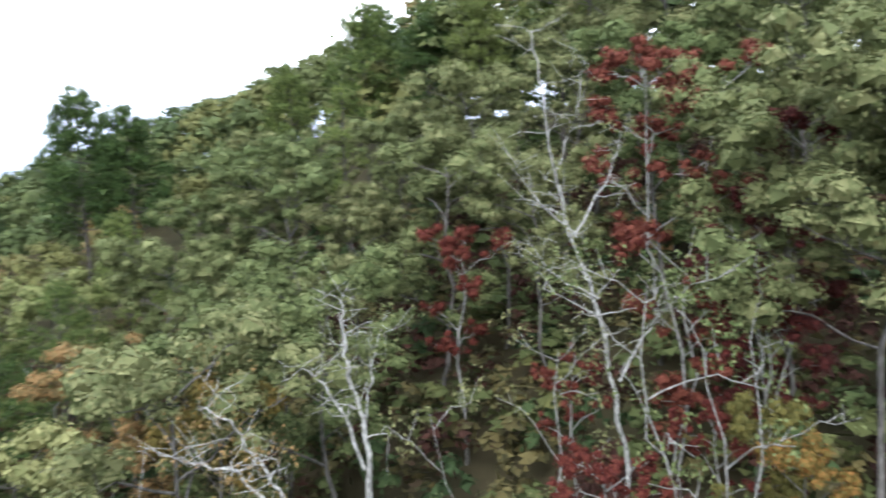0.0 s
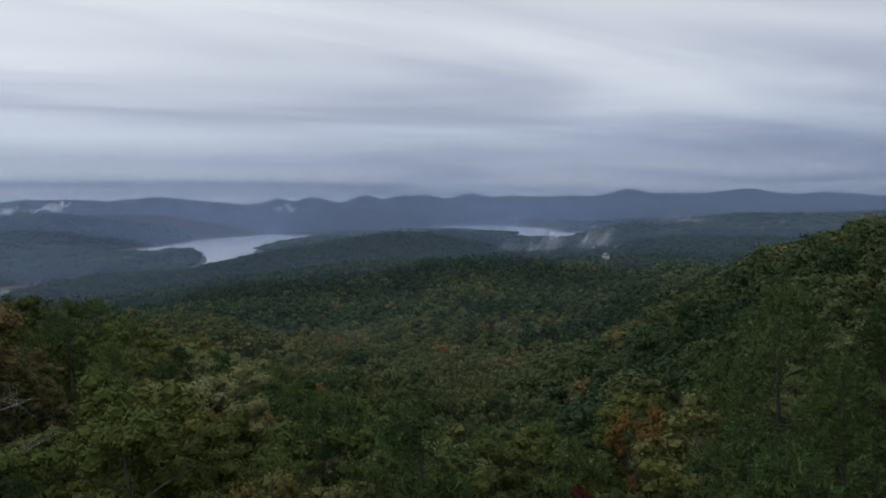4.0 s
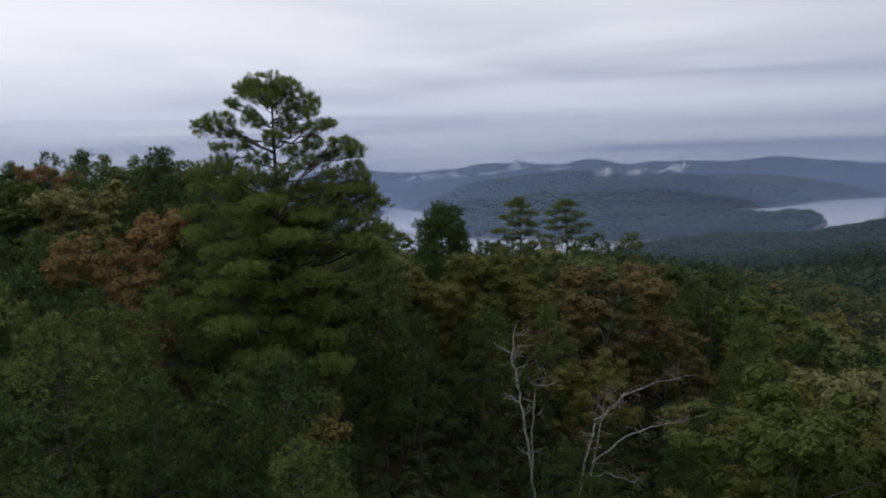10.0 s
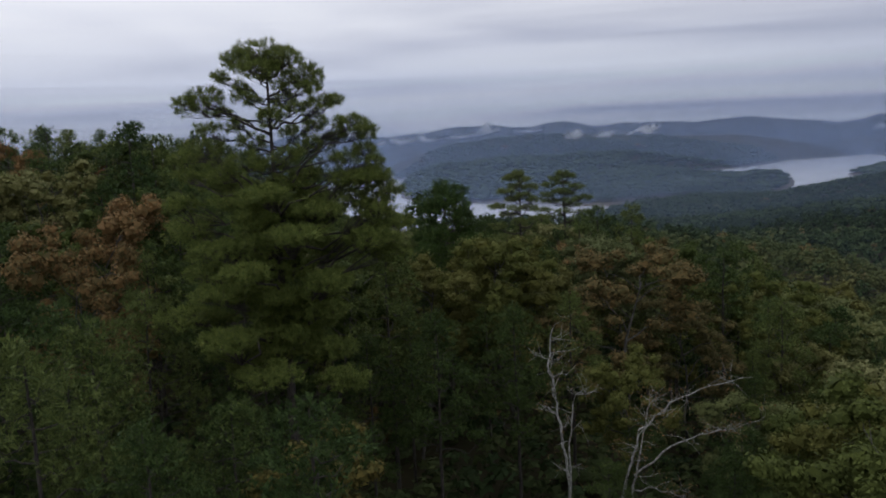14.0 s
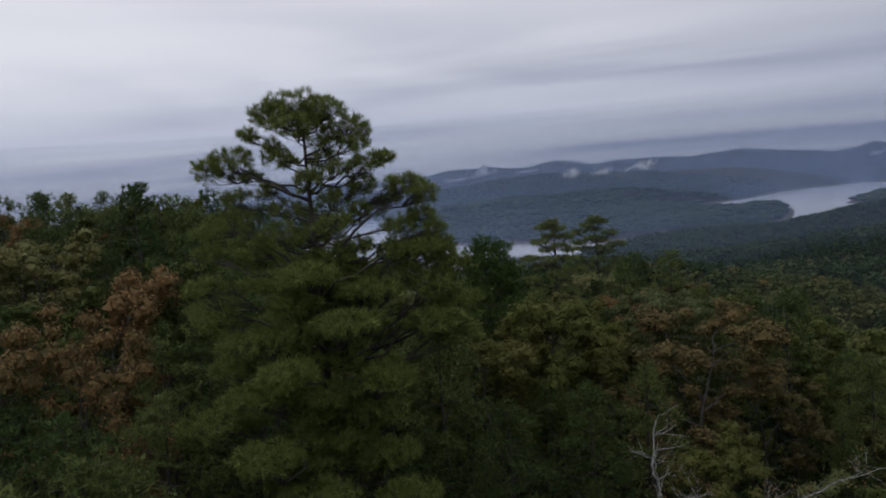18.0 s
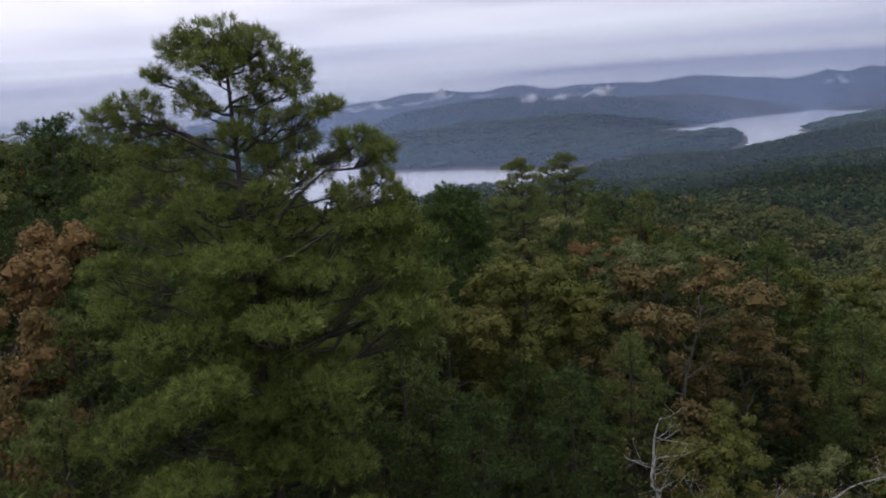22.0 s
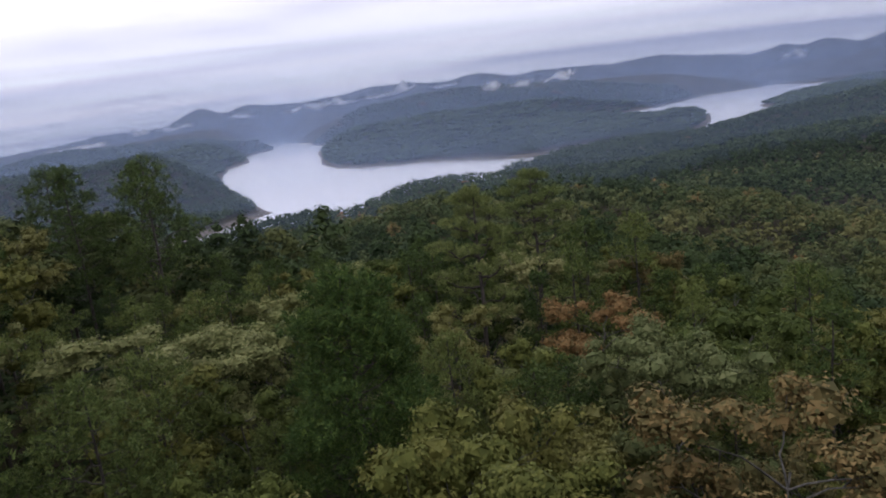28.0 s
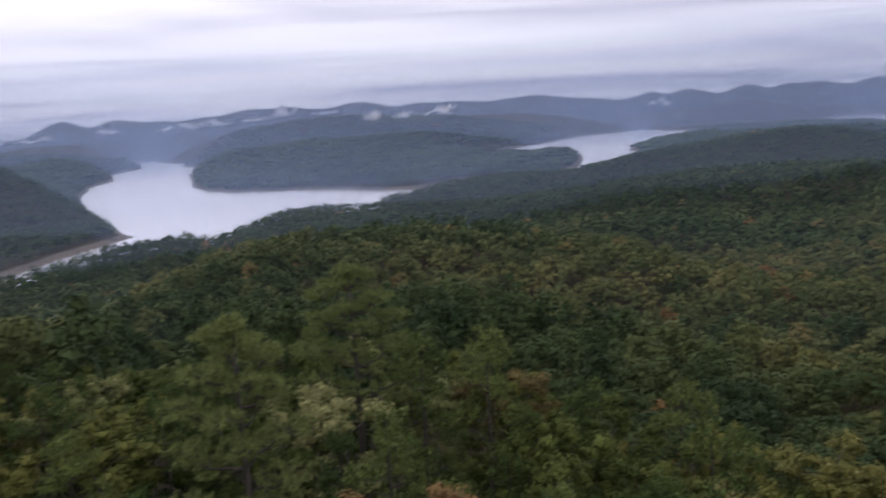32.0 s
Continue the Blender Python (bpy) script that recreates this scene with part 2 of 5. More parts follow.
def mist_material(name, colour, amount, patchy):
    """Thin haze or mist: mostly clear, the rest scatters the daylight."""
    m = bpy.data.materials.new(name)
    m.use_nodes = True
    t = m.node_tree
    t.nodes.clear()
    clear = t.nodes.new("ShaderNodeBsdfTransparent")
    front = t.nodes.new("ShaderNodeBsdfDiffuse")
    back = t.nodes.new("ShaderNodeBsdfTranslucent")
    front.inputs[0].default_value = back.inputs[0].default_value = (*colour, 1)
    half = t.nodes.new("ShaderNodeMixShader")
    t.links.new(front.outputs[0], half.inputs[1])
    t.links.new(back.outputs[0], half.inputs[2])
    mix = t.nodes.new("ShaderNodeMixShader")
    a = t.nodes.new("ShaderNodeAttribute")
    a.attribute_name = "thick"
    gain = t.nodes.new("ShaderNodeMath")
    gain.operation, gain.inputs[1].default_value = "MULTIPLY", amount
    t.links.new(a.outputs["Fac"], gain.inputs[0])
    fac = gain.outputs[0]
    if patchy:
        c = t.nodes.new("ShaderNodeNewGeometry")
        n = node(t, "ShaderNodeTexNoise", Scale=patchy, Detail=5.0, Roughness=0.6)
        t.links.new(c.outputs["Position"], n.inputs["Vector"])
        r = ramp_node(t, [(0.26, (0, 0, 0)), (0.46, (1, 1, 1))])
        t.links.new(n.outputs[0], r.inputs[0])
        mul = t.nodes.new("ShaderNodeMath")
        mul.operation = "MULTIPLY"
        t.links.new(fac, mul.inputs[0])
        t.links.new(r.outputs[0], mul.inputs[1])
        fac = mul.outputs[0]
    t.links.new(fac, mix.inputs[0])
    t.links.new(clear.outputs[0], mix.inputs[1])
    t.links.new(half.outputs[0], mix.inputs[2])
    out = t.nodes.new("ShaderNodeOutputMaterial")
    t.links.new(mix.outputs[0], out.inputs[0])
    return m


# distance haze is put into the blue colour of see-through sheets
haze_tint_mat = mist_material("haze", (0.29, 0.39, 0.62), 1.0, 0)
wisp_mat = mist_material("mist", (0.98, 0.98, 1.0), 1.0, 0.02)


# ---- the lie of the land ----
def vnoise(x, y, seed):
    """Smooth value noise, about 0 to 1."""
    xi, yi = np.floor(x), np.floor(y)
    fx, fy = x - xi, y - yi
    fx, fy = fx * fx * (3 - 2 * fx), fy * fy * (3 - 2 * fy)

    def h(i, j):
        v = np.sin(i * 127.1 + j * 311.7 + seed * 74.7) * 43758.5453
        return v - np.floor(v)
    top = h(xi, yi) * (1 - fx) + h(xi + 1, yi) * fx
    low_ = h(xi, yi + 1) * (1 - fx) + h(xi + 1, yi + 1) * fx
    return top * (1 - fy) + low_ * fy


def fbm(x, y, size, seed, octaves=4):
    total, amp, norm = 0, 1.0, 0
    for o in range(octaves):
        total, norm = total + amp * vnoise(x / size, y / size, seed + o), norm + amp
        amp, size = amp * 0.5, size * 0.47
    return total / norm - 0.5


# crests: (x, y, height of the ground), then how steeply it falls away and how round the crest is
SPUR = [(0, -80, 111), (-5, 40, 106), (10, 100, 104), (60, 260, 70), (165, 470, 46), (300, 640, 28)]
BROW = [(-20, 330, 54), (45, 372, 67), (75, 370, 73), (124, 386, 75), (165, 380, 70), (205, 330, 56)]
KNOLL = [(-60, 82, 121), (-130, 60, 122)]
HILLSIDE = [(60, -75, 135), (118, -42, 134), (190, 40, 114), (300, 110, 106), (420, 230, 80), (640, 420, 54)]
FLOOR = [(150, 250, 46), (690, 880, 38)]
EAST_FLOOR = [(700, 560, 40), (1200, 760, 38), (1750, 850, 44)]
HILL_EAST = [(500, 1340, 3), (700, 1250, 38), (900, 1230, 66), (1150, 1330, 50)]
RIDGE_EAST = [(1350, 1130, 22), (1650, 1124, 48), (1935, 1046, 66), (2400, 640, 60)]
HILL_WEST = [(-170, 1190, 5), (-245, 1340, 15), (-300, 1460, 38), (-352, 1530, 74), (-402, 1480, 91), (-470, 1440, 84), (-570, 1380, 78), (-720, 1300, 82)]
SHORE = [(-140, 890, 9), (-60, 920, 11), (0, 890, 11), (22, 1005, 10), (60, 1105, 11), (110, 1160, 11), (170, 1110, 10), (220, 1205, 9), (290, 1310, 8), (480, 1400, 8)]
APRON = [(20, 200, 74), (-30, 540, 26), (-60, 860, 13)]
HEADLAND = [(-120, 2480, 16), (-51, 2544, 34), (23, 2560, 64), (167, 2570, 80), (397, 2600, 78), (648, 2760, 58), (900, 2870, 26)]
HEADLAND_BACK = [(-330, 3480, 30), (-203, 3440, 82), (-103, 3442, 118), (40, 3444, 138), (200, 3440, 146), (377, 3425, 150), (542, 3402, 140), (798, 3400, 132), (1040, 3460, 118), (1275, 3560, 104), (1480, 3650, 78), (1750, 3760, 36)]
HEADLAND_FOOT = [(-90, 2200, 12), (0, 1900, 12), (160, 1800, 12), (330, 1720, 11), (470, 1850, 14)]
HEADLAND_SLOPE = [(30, 2400, 34), (200, 2200, 30), (400, 2200, 30), (560, 2250, 24)]
PENINSULA = [(500, 1640, 8), (600, 1760, 14), (700, 1900, 23), (780, 1985, 25), (815, 2015, 18)]
EAST_BANK = [(860, 1610, 8), (1150, 1990, 10), (1500, 2450, 12), (1850, 2830, 18)]
BETWEEN = [(1250, 1600, 22), (1600, 2050, 15), (1900, 2450, 12), (2250, 3000, 12)]
FAR_BANK = [(2900, 3000, 40), (2560, 2250, 30), (2480, 1700, 40)]
WEST_FOOT = [(-270, 1000, 12), (-350, 1060, 24), (-480, 960, 40), (-700, 800, 50)]
WEST_BACK = [(-470, 1900, 26), (-540, 2400, 40), (-620, 2900, 58), (-822, 3237, 84), (-1300, 3300, 92)]
WEST_RIDGE = [(-1000, 3500, 95), (-740, 3700, 108), (-680, 4250, 118), (-420, 4500, 138), (-200, 4500, 120)]

# the reservoir's shores, in plan
MAIN_LAKE = [(-150, 1165), (-235, 1420), (-355, 1880), (-424, 2370), (-398, 2620), (-475, 3060), (-405, 3420), (-520, 3620), (-580, 4200), (-470, 4350), (-330, 3750), (-205, 3480), (-255, 3320),
             (-165, 3136), (-180, 2680), (-130, 2050), (-88, 1888), (-28, 1780), (21, 1762), (81, 1730), (159, 1657), (234, 1560), (292, 1500), (420, 1590), (520, 1590), (440, 1520), (320, 1420),
             (250, 1310), (195, 1240), (154, 1170), (90, 1228), (25, 1165), (-25, 1040), (-30, 940), (-75, 985), (-130, 975), (-180, 905), (-242, 790), (-268, 790), (-240, 920), (-215, 1016), (-182, 1094)]
EAST_ARM = [(600, 1500), (738, 1722), (825, 1905), (880, 2060), (860, 2250), (790, 2400), (690, 2420), (600, 2440), (640, 2560), (840, 2690), (940, 2770), (1060, 2850), (1190, 3000), (1400, 3300),
            (1530, 3350), (1700, 3430), (1850, 3550), (1770, 3150), (1900, 3000), (1600, 2720), (1450, 2560), (1306, 2450), (1180, 2280), (1060, 2130), (1030, 1990), (950, 1850), (830, 1740), (700, 1550), (610, 1440)]
FAR_ARM = [(2392, 2850), (2700, 3363), (2950, 3300), (2880, 2900), (2600, 2400), (2290, 2010), (2390, 1930), (2150, 1690), (1800, 1600), (1850, 1900), (2040, 1960), (2250, 2500)]


def off_shore(x, y):
    """Metres from the nearest shore: positive on land, negative on the water."""
    best, wet = np.full(x.shape, 1e9), np.zeros(x.shape, bool)
    for lake_ in (MAIN_LAKE, EAST_ARM, FAR_ARM):
        for (ax, ay), (bx, by) in zip(lake_, lake_[1:] + lake_[:1]):
            lx, ly = bx - ax, by - ay
            s = np.clip(((x - ax) * lx + (y - ay) * ly) / (lx * lx + ly * ly), 0, 1)
            best = np.minimum(best, np.hypot(x - ax - s * lx, y - ay - s * ly))
            if ay != by:
                wet ^= ((ay > y) != (by > y)) & (x < ax + (y - ay) * lx / ly)
    return np.where(wet, -best, best)


def along(far_, line, gain, drop):
    """A crest at one distance, given by compass way and rise in degrees as seen from the drone."""
    return [(far_ * math.sin(math.radians(a)), far_ * math.cos(math.radians(a)), EYE + far_ * math.tan(math.radians(e * gain + drop))) for a, e in line]


def jagged(line):
    """The same crest with its peaks and saddles drawn out."""
    return [line[0]] + [(a, e + 0.8 * (e - (e0 + e1) / 2)) for (_, e0), (a, e), (_, e1) in zip(line, line[1:], line[2:])] + [line[-1]]


BACK = along(4260, [(-30, 0.1), (-24, 0.0), (-17.7, 0.05), (-13.8, -0.3), (-11.5, -0.15), (-9.2, -0.1), (-6.1, -0.2), (-3.5, -0.35), (0, -0.15), (4, 0.0), (8, 0.05), (12, -0.05), (15, -0.2),
                    (19, -0.15), (23, -0.5), (26, -0.6), (30, -0.35), (33, -0.1), (36.5, -0.2), (39, -0.55), (43, -0.7), (48, -0.5), (54, -0.5), (60, -0.4), (70, -0.6)], 1.4, -0.4)
FAR = along(4820, jagged([(-45, -0.2), (-30, -0.15), (-23, -0.1), (-18, 0.2), (-15.7, 0.3), (-13, 0.55), (-11.3, 0.92), (-10.4, 0.72), (-8.4, 1.02), (-6.0, 0.95), (-2.6, 1.05), (0.6, 1.2), (3, 1.25), (6, 1.12), (8, 1.25), (10, 1.04), (12, 1.06), (15, 0.96),
                   (17.3, 0.84), (20, 0.82), (24, 0.6), (26, 0.46), (28.2, 0.62), (29.2, 0.42), (30.7, 0.62), (32.4, 0.36), (34.4, 0.58), (35.6, 0.38), (37, 0.58), (39, 0.6), (40.6, 0.44), (42, 0.58), (43.5, 0.4), (45.2, 0.46), (47, 0.32),
                   (51, 0.2), (53, 0.38), (55, 0.25), (58.7, 0.18), (61.5, 0.24), (64.3, -0.03), (67, -0.18), (70, -0.32), (80, -0.3), (95, -0.3)]), 1.0, -0.12)
CRESTS = [(SPUR, 0.55, 22), (BROW, 0.36, 30), (KNOLL, 0.42, 25), (HILLSIDE, 0.62, 25), (FLOOR, 0.11, 100), (EAST_FLOOR, 0.08, 100), (HILL_EAST, 0.20, 60), (RIDGE_EAST, 0.16, 60),
          (HILL_WEST, 0.36, 30), (SHORE, 0.16, 40), (APRON, 0.15, 60), (HEADLAND, 0.20, 60), (HEADLAND_BACK, 0.24, 60), (HEADLAND_FOOT, 0.10, 30), (HEADLAND_SLOPE, 0.12, 60),
          (PENINSULA, 0.32, 30), (EAST_BANK, 0.16, 40), (BETWEEN, 0.13, 60), (FAR_BANK, 0.16, 50), (WEST_FOOT, 0.18, 40), (WEST_BACK, 0.16, 40), (WEST_RIDGE, 0.3, 40), (BACK, 0.36, 30), (FAR, 0.36, 20)]


def ground_z(x, y):
    x, y = np.asarray(x, float), np.asarray(y, float)
    soft = 5.0
    total = np.exp(np.full(x.shape, -14.0) / soft)
    for crest, fall, rounding in CRESTS:
        best = np.full(x.shape, -60.0)
        for (ax, ay, ah), (bx, by, bh) in zip(crest, crest[1:]):
            lx, ly = bx - ax, by - ay
            s = np.clip(((x - ax) * lx + (y - ay) * ly) / (lx * lx + ly * ly), 0, 1)
            d = np.hypot(x - ax - s * lx, y - ay - s * ly)
            best = np.maximum(best, ah + s * (bh - ah) - fall * (np.sqrt(d * d + rounding ** 2) - rounding))
        total = total + np.exp(best / soft)
    z = soft * np.log(total)
    d = np.hypot(x, y)
    rough = np.clip((d - 60) / 900, 0, 1)
    z = z + rough * np.clip((4600 - d) / 600, 0.3, 1) * (30 * fbm(x, y, 420, 3) * np.clip((z + 6) / 50, 0.1, 1)) + 3 * fbm(x, y, 45, 9) * np.clip(d / 80, 0, 1)
    z = z + 30 * np.clip((z - 4) / 30, 0, 1) * fbm(x, y, 230, 51, 3) * np.clip((d - 1300) / 400, 0, 1) * np.clip((1900 - x) / 300, 0, 1) * np.clip((4600 - d) / 300, 0, 1)
    z = z + 62 * np.clip((z - 6) / 34, 0, 1) * fbm(x, y, 190, 17, 2) * np.clip((d - 110) / 150, 0, 1) * np.clip((1000 - d) / 200, 0, 1)
    z = z + np.clip((d - 3900) / 300, 0, 1) * 42 * fbm(x, y, 130, 31, 3) * np.clip((4750 - d) / 100, 0.3, 1) + np.clip((d - 4600) / 100, 0, 1) * 34 * fbm(x, y, 240, 33, 2)
    # the shores: a bare drawdown bank, then a bed that falls away under the water
    bank = off_shore(x, y) + 16 * fbm(x, y, 70, 41, 3)
    land = np.minimum(np.maximum(z, 0.5 + np.clip(0.3 * bank, 0, 6.5)), 0.5 + 0.3 * bank + np.clip(bank - 18, 0, None) * 0.4)
    return np.where(bank > 0, land, -0.4 + np.maximum(0.2 * bank, -8))


def mesh_object(name, verts, faces, mat, parent=None, tint=None, smooth=False, attribute="tint"):
    """One mesh from arrays: all faces have as many corners."""
    verts, faces = np.asarray(verts, np.float32), np.asarray(faces, np.int32)
    me = bpy.data.meshes.new(name)
    me.vertices.add(len(verts))
    me.vertices.foreach_set("co", verts.ravel())
    n = faces.shape[1]
    me.loops.add(faces.size)
    me.loops.foreach_set("vertex_index", faces.ravel())
    me.polygons.add(len(faces))
    me.polygons.foreach_set("loop_start", np.arange(0, faces.size, n, dtype=np.int32))
    if smooth:
        me.polygons.foreach_set("use_smooth", np.ones(len(faces), bool))
    if tint is not None:
        a = me.attributes.new(attribute, "FLOAT", "POINT")
        a.data.foreach_set("value", np.asarray(tint, np.float32))
    me.update(calc_edges=True)
    me.materials.append(mat)
    if name is None:
        return me
    ob = new(name, me)
    ob.parent = parent
    return ob


# ground: one sheet, finer in the directions that the drone looks to
rings = np.concatenate([np.geomspace(0.05, 800, 118), np.arange(822, 5100, 22), np.linspace(5160, 8000, 10)])
ways = np.radians(np.concatenate([np.arange(-60, 130, 0.42), np.arange(130.5, 299.8, 6)]))
gr, gw = np.meshgrid(rings, ways, indexing="ij")
gx, gy = gr * np.sin(gw), gr * np.cos(gw)
nr, nw = gr.shape
ids = np.arange(nr * nw).reshape(nr, nw)
quads = np.stack([ids[:-1], np.roll(ids, -1, 1)[:-1], np.roll(ids, -1, 1)[1:], ids[1:]], -1).reshape(-1, 4)[:, ::-1]
gz = ground_z(gx, gy)
gz = gz + np.clip((gr - 3000) / 400, 0, 1) * np.clip((gz - 3) / 10, 0, 1) * (8 * fbm(gx, gy, 90, 21, 2) + 6)   # woods too far off to tell apart
verts = np.stack([gx, gy, gz], -1).reshape(-1, 3)
me_ground = mesh_object("ground", verts, quads, ground_mat, smooth=True)
tagged(me_ground, "wooded hills of leaf litter and soil with bare lake shores", "ground", kind="structure")

s = 7000
lake = mesh_object("water", [(-s, -s, 0), (s, -s, 0), (s, s, 0), (-s, s, 0)], [(0, 1, 2, 3)], water_mat)
tagged(lake, "calm grey reservoir lake under an overcast sky", "lake", kind="structure")


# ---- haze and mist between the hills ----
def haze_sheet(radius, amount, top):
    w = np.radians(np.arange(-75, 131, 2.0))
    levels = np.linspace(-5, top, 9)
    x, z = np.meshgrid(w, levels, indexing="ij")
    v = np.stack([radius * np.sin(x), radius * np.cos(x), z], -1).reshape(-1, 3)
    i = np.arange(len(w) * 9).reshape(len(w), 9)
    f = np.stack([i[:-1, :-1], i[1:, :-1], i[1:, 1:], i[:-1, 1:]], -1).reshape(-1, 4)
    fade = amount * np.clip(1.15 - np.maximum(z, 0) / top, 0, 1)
    ob = mesh_object("haze", v, f, haze_tint_mat, tint=fade.ravel(), attribute="thick", smooth=True)
    return tagged(ob, "see-through blue sheet standing in for haze between the wooded hills", "haze", kind="stuff")


# upright curved sheets imitate aerial haze, each tinting the hills behind it
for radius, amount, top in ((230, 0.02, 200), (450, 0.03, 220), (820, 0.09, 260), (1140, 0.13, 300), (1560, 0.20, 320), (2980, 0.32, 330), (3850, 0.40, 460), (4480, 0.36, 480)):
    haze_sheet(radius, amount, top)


def wisp(way, far_, rise, wide, high, seed, amount):
    """A torn shred of mist that hangs before a hillside: a bowed, ragged sheet that thins out towards its edges."""
    r = np.random.default_rng(seed)
    w0 = math.radians(way)
    n, m = 25, 11
    u, v = np.meshgrid(np.linspace(-1, 1, n), np.linspace(0, 1, m), indexing="ij")
    tall_ = high * (0.35 + 0.65 * vnoise(u * 3 + seed, u * 0, seed))
    across = u * wide
    deep = 0.25 * wide * (1 - u * u) + 0.2 * high * np.sin(v * 4 + u * 5)
    z = EYE + far_ * math.tan(math.radians(rise)) + (v - 0.2) * tall_ + 0.3 * high * (vnoise(u * 2 + 5, u * 0, seed + 3) - 0.5)
    x = math.sin(w0) * (far_ - deep) + math.cos(w0) * (across + v * high * 0.5)
    y = math.cos(w0) * (far_ - deep) - math.sin(w0) * (across + v * high * 0.5)
    thick = amount * np.clip(1 - u ** 2, 0, 1) * np.sin(np.pi * np.clip(v, 0, 1)) * (0.35 + 0.65 * vnoise(u * 5 + 9, v * 3, seed + 7))
    i = np.arange(n * m).reshape(n, m)
    f = np.stack([i[:-1, :-1], i[1:, :-1], i[1:, 1:], i[:-1, 1:]], -1).reshape(-1, 4)
    ob = mesh_object("mist_patch", np.stack([x, y, z], -1).reshape(-1, 3), f, wisp_mat, tint=thick.ravel(), attribute="thick", smooth=True)
    return tagged(ob, "torn white shred of mist below a wooded hill", "mist", "shreds of mist", "stuff")


for k, (way, far_, rise, wide, high, amount) in enumerate([
        (-19.0, 4100, -0.45, 90, 22, 0.7), (-15.6, 4150, -0.1, 55, 40, 0.9), (-13.4, 4150, 0.02, 90, 26, 0.8), (-8.8, 4150, 0.28, 60, 20, 0.7), (-4.5, 4150, 0.25, 110, 34, 1.0),
        (-2.4, 4150, 0.28, 100, 34, 0.9), (0.5, 4100, 0.42, 70, 28, 0.9), (2.2, 4100, 0.58, 75, 50, 1.0), (5.4, 4100, 0.62, 70, 22, 0.8), (8.6, 3280, 0.18, 36, 44, 0.8),
        (10.8, 3280, 0.12, 44, 26, 0.7), (13.2, 3300, 0.2, 70, 34, 1.0), (14.1, 3300, 0.42, 26, 34, 0.8), (28.6, 3950, -0.25, 60, 34, 0.8), (43.2, 1500, -4.1, 60, 34, 0.3),
        (45.3, 1450, -4.1, 70, 46, 0.32), (47.0, 1430, -3.9, 46, 66, 0.36), (50.6, 1400, -3.7, 30, 58, 0.55), (51.8, 1400, -4.0, 60, 30, 0.4), (47.5, 1430, -4.4, 190, 26, 0.35), (57.0, 1900, -1.9, 90, 26, 0.35), (-19.5, 3600, -0.5, 110, 24, 0.6), (12.5, 4000, -0.35, 40, 14, 0.4)]):
    wisp(way, far_, rise, wide * (1.25 if far_ > 2500 else 1.0), high * (1.7 if far_ > 2500 else 1.0), k + 1, min(1.0, (4.0 if far_ > 2500 else 1.0) * amount))


# ---- woods ----
rng = np.random.default_rng(7)


def leaf_tris(centres, normals, size):
    """One small pointed leaf at each centre, facing along its normal."""
    n = len(centres)
    a = rng.normal(size=(n, 3))
    normals = normals / (np.linalg.norm(normals, axis=1, keepdims=True) + 1e-9)
    a -= normals * np.sum(a * normals, 1, keepdims=True)
    a /= np.linalg.norm(a, axis=1, keepdims=True) + 1e-9
    b_ = np.cross(normals, a)
    s_ = (size * rng.uniform(0.65, 1.4, n))[:, None]
    v = np.stack([centres - a * s_ * 0.8 - b_ * s_ * 0.75, centres - a * s_ * 0.8 + b_ * s_ * 0.75, centres + a * s_ * 1.2], 1).reshape(-1, 3)
    return v, np.arange(3 * n).reshape(-1, 3)


def ball_faces():
    """Corners of the faces of a round 20-sided solid."""
    g = (1 + 5 ** 0.5) / 2
    v = np.array([(-1, g, 0), (1, g, 0), (-1, -g, 0), (1, -g, 0), (0, -1, g), (0, 1, g), (0, -1, -g), (0, 1, -g), (g, 0, -1), (g, 0, 1), (-g, 0, -1), (-g, 0, 1)]) / math.hypot(1, g)
    edge = np.linalg.norm(v[:, None] - v[None], axis=2)
    near_ = (edge > 0.1) & (edge < 1.2)
    return np.array([v[[a, b_, c_]] for a, b_, c_ in itertools.combinations(range(12), 3) if near_[a, b_] and near_[b_, c_] and near_[a, c_]])


BALL = ball_faces()


def puffs(centres, radii, r, floor, grow, tilt, rough):
    """Leafy clumps: round shells of loose, overlapping sprays, each spray a piece of its own. radii: (n, 3)."""
    ball = BALL[BALL.mean(1)[:, 2] > floor]
    n, k = len(centres), len(ball)
    a = r.uniform(0, 6.28, n)
    turn_ = np.zeros((n, 3, 3))
    turn_[:, 0, 0] = turn_[:, 1, 1] = np.cos(a)
    turn_[:, 0, 1], turn_[:, 1, 0], turn_[:, 2, 2] = -np.sin(a), np.sin(a), 1
    t_ = np.einsum("nij,kcj->nkci", turn_, ball)
    mid_ = t_.mean(2, keepdims=True)
    t_ = mid_ * r.uniform(1 - rough, 1 + rough, (n, k, 1, 1)) + (t_ - mid_) * grow * r.uniform(0.75, 1.2, (n, k, 1, 1)) + r.normal(size=(n, k, 3, 3)) * tilt
    t_ = t_ * np.asarray(radii)[:, None, None, :] + np.asarray(centres)[:, None, None, :]
    v = t_.reshape(-1, 3)
    return v, np.arange(len(v)).reshape(-1, 3)


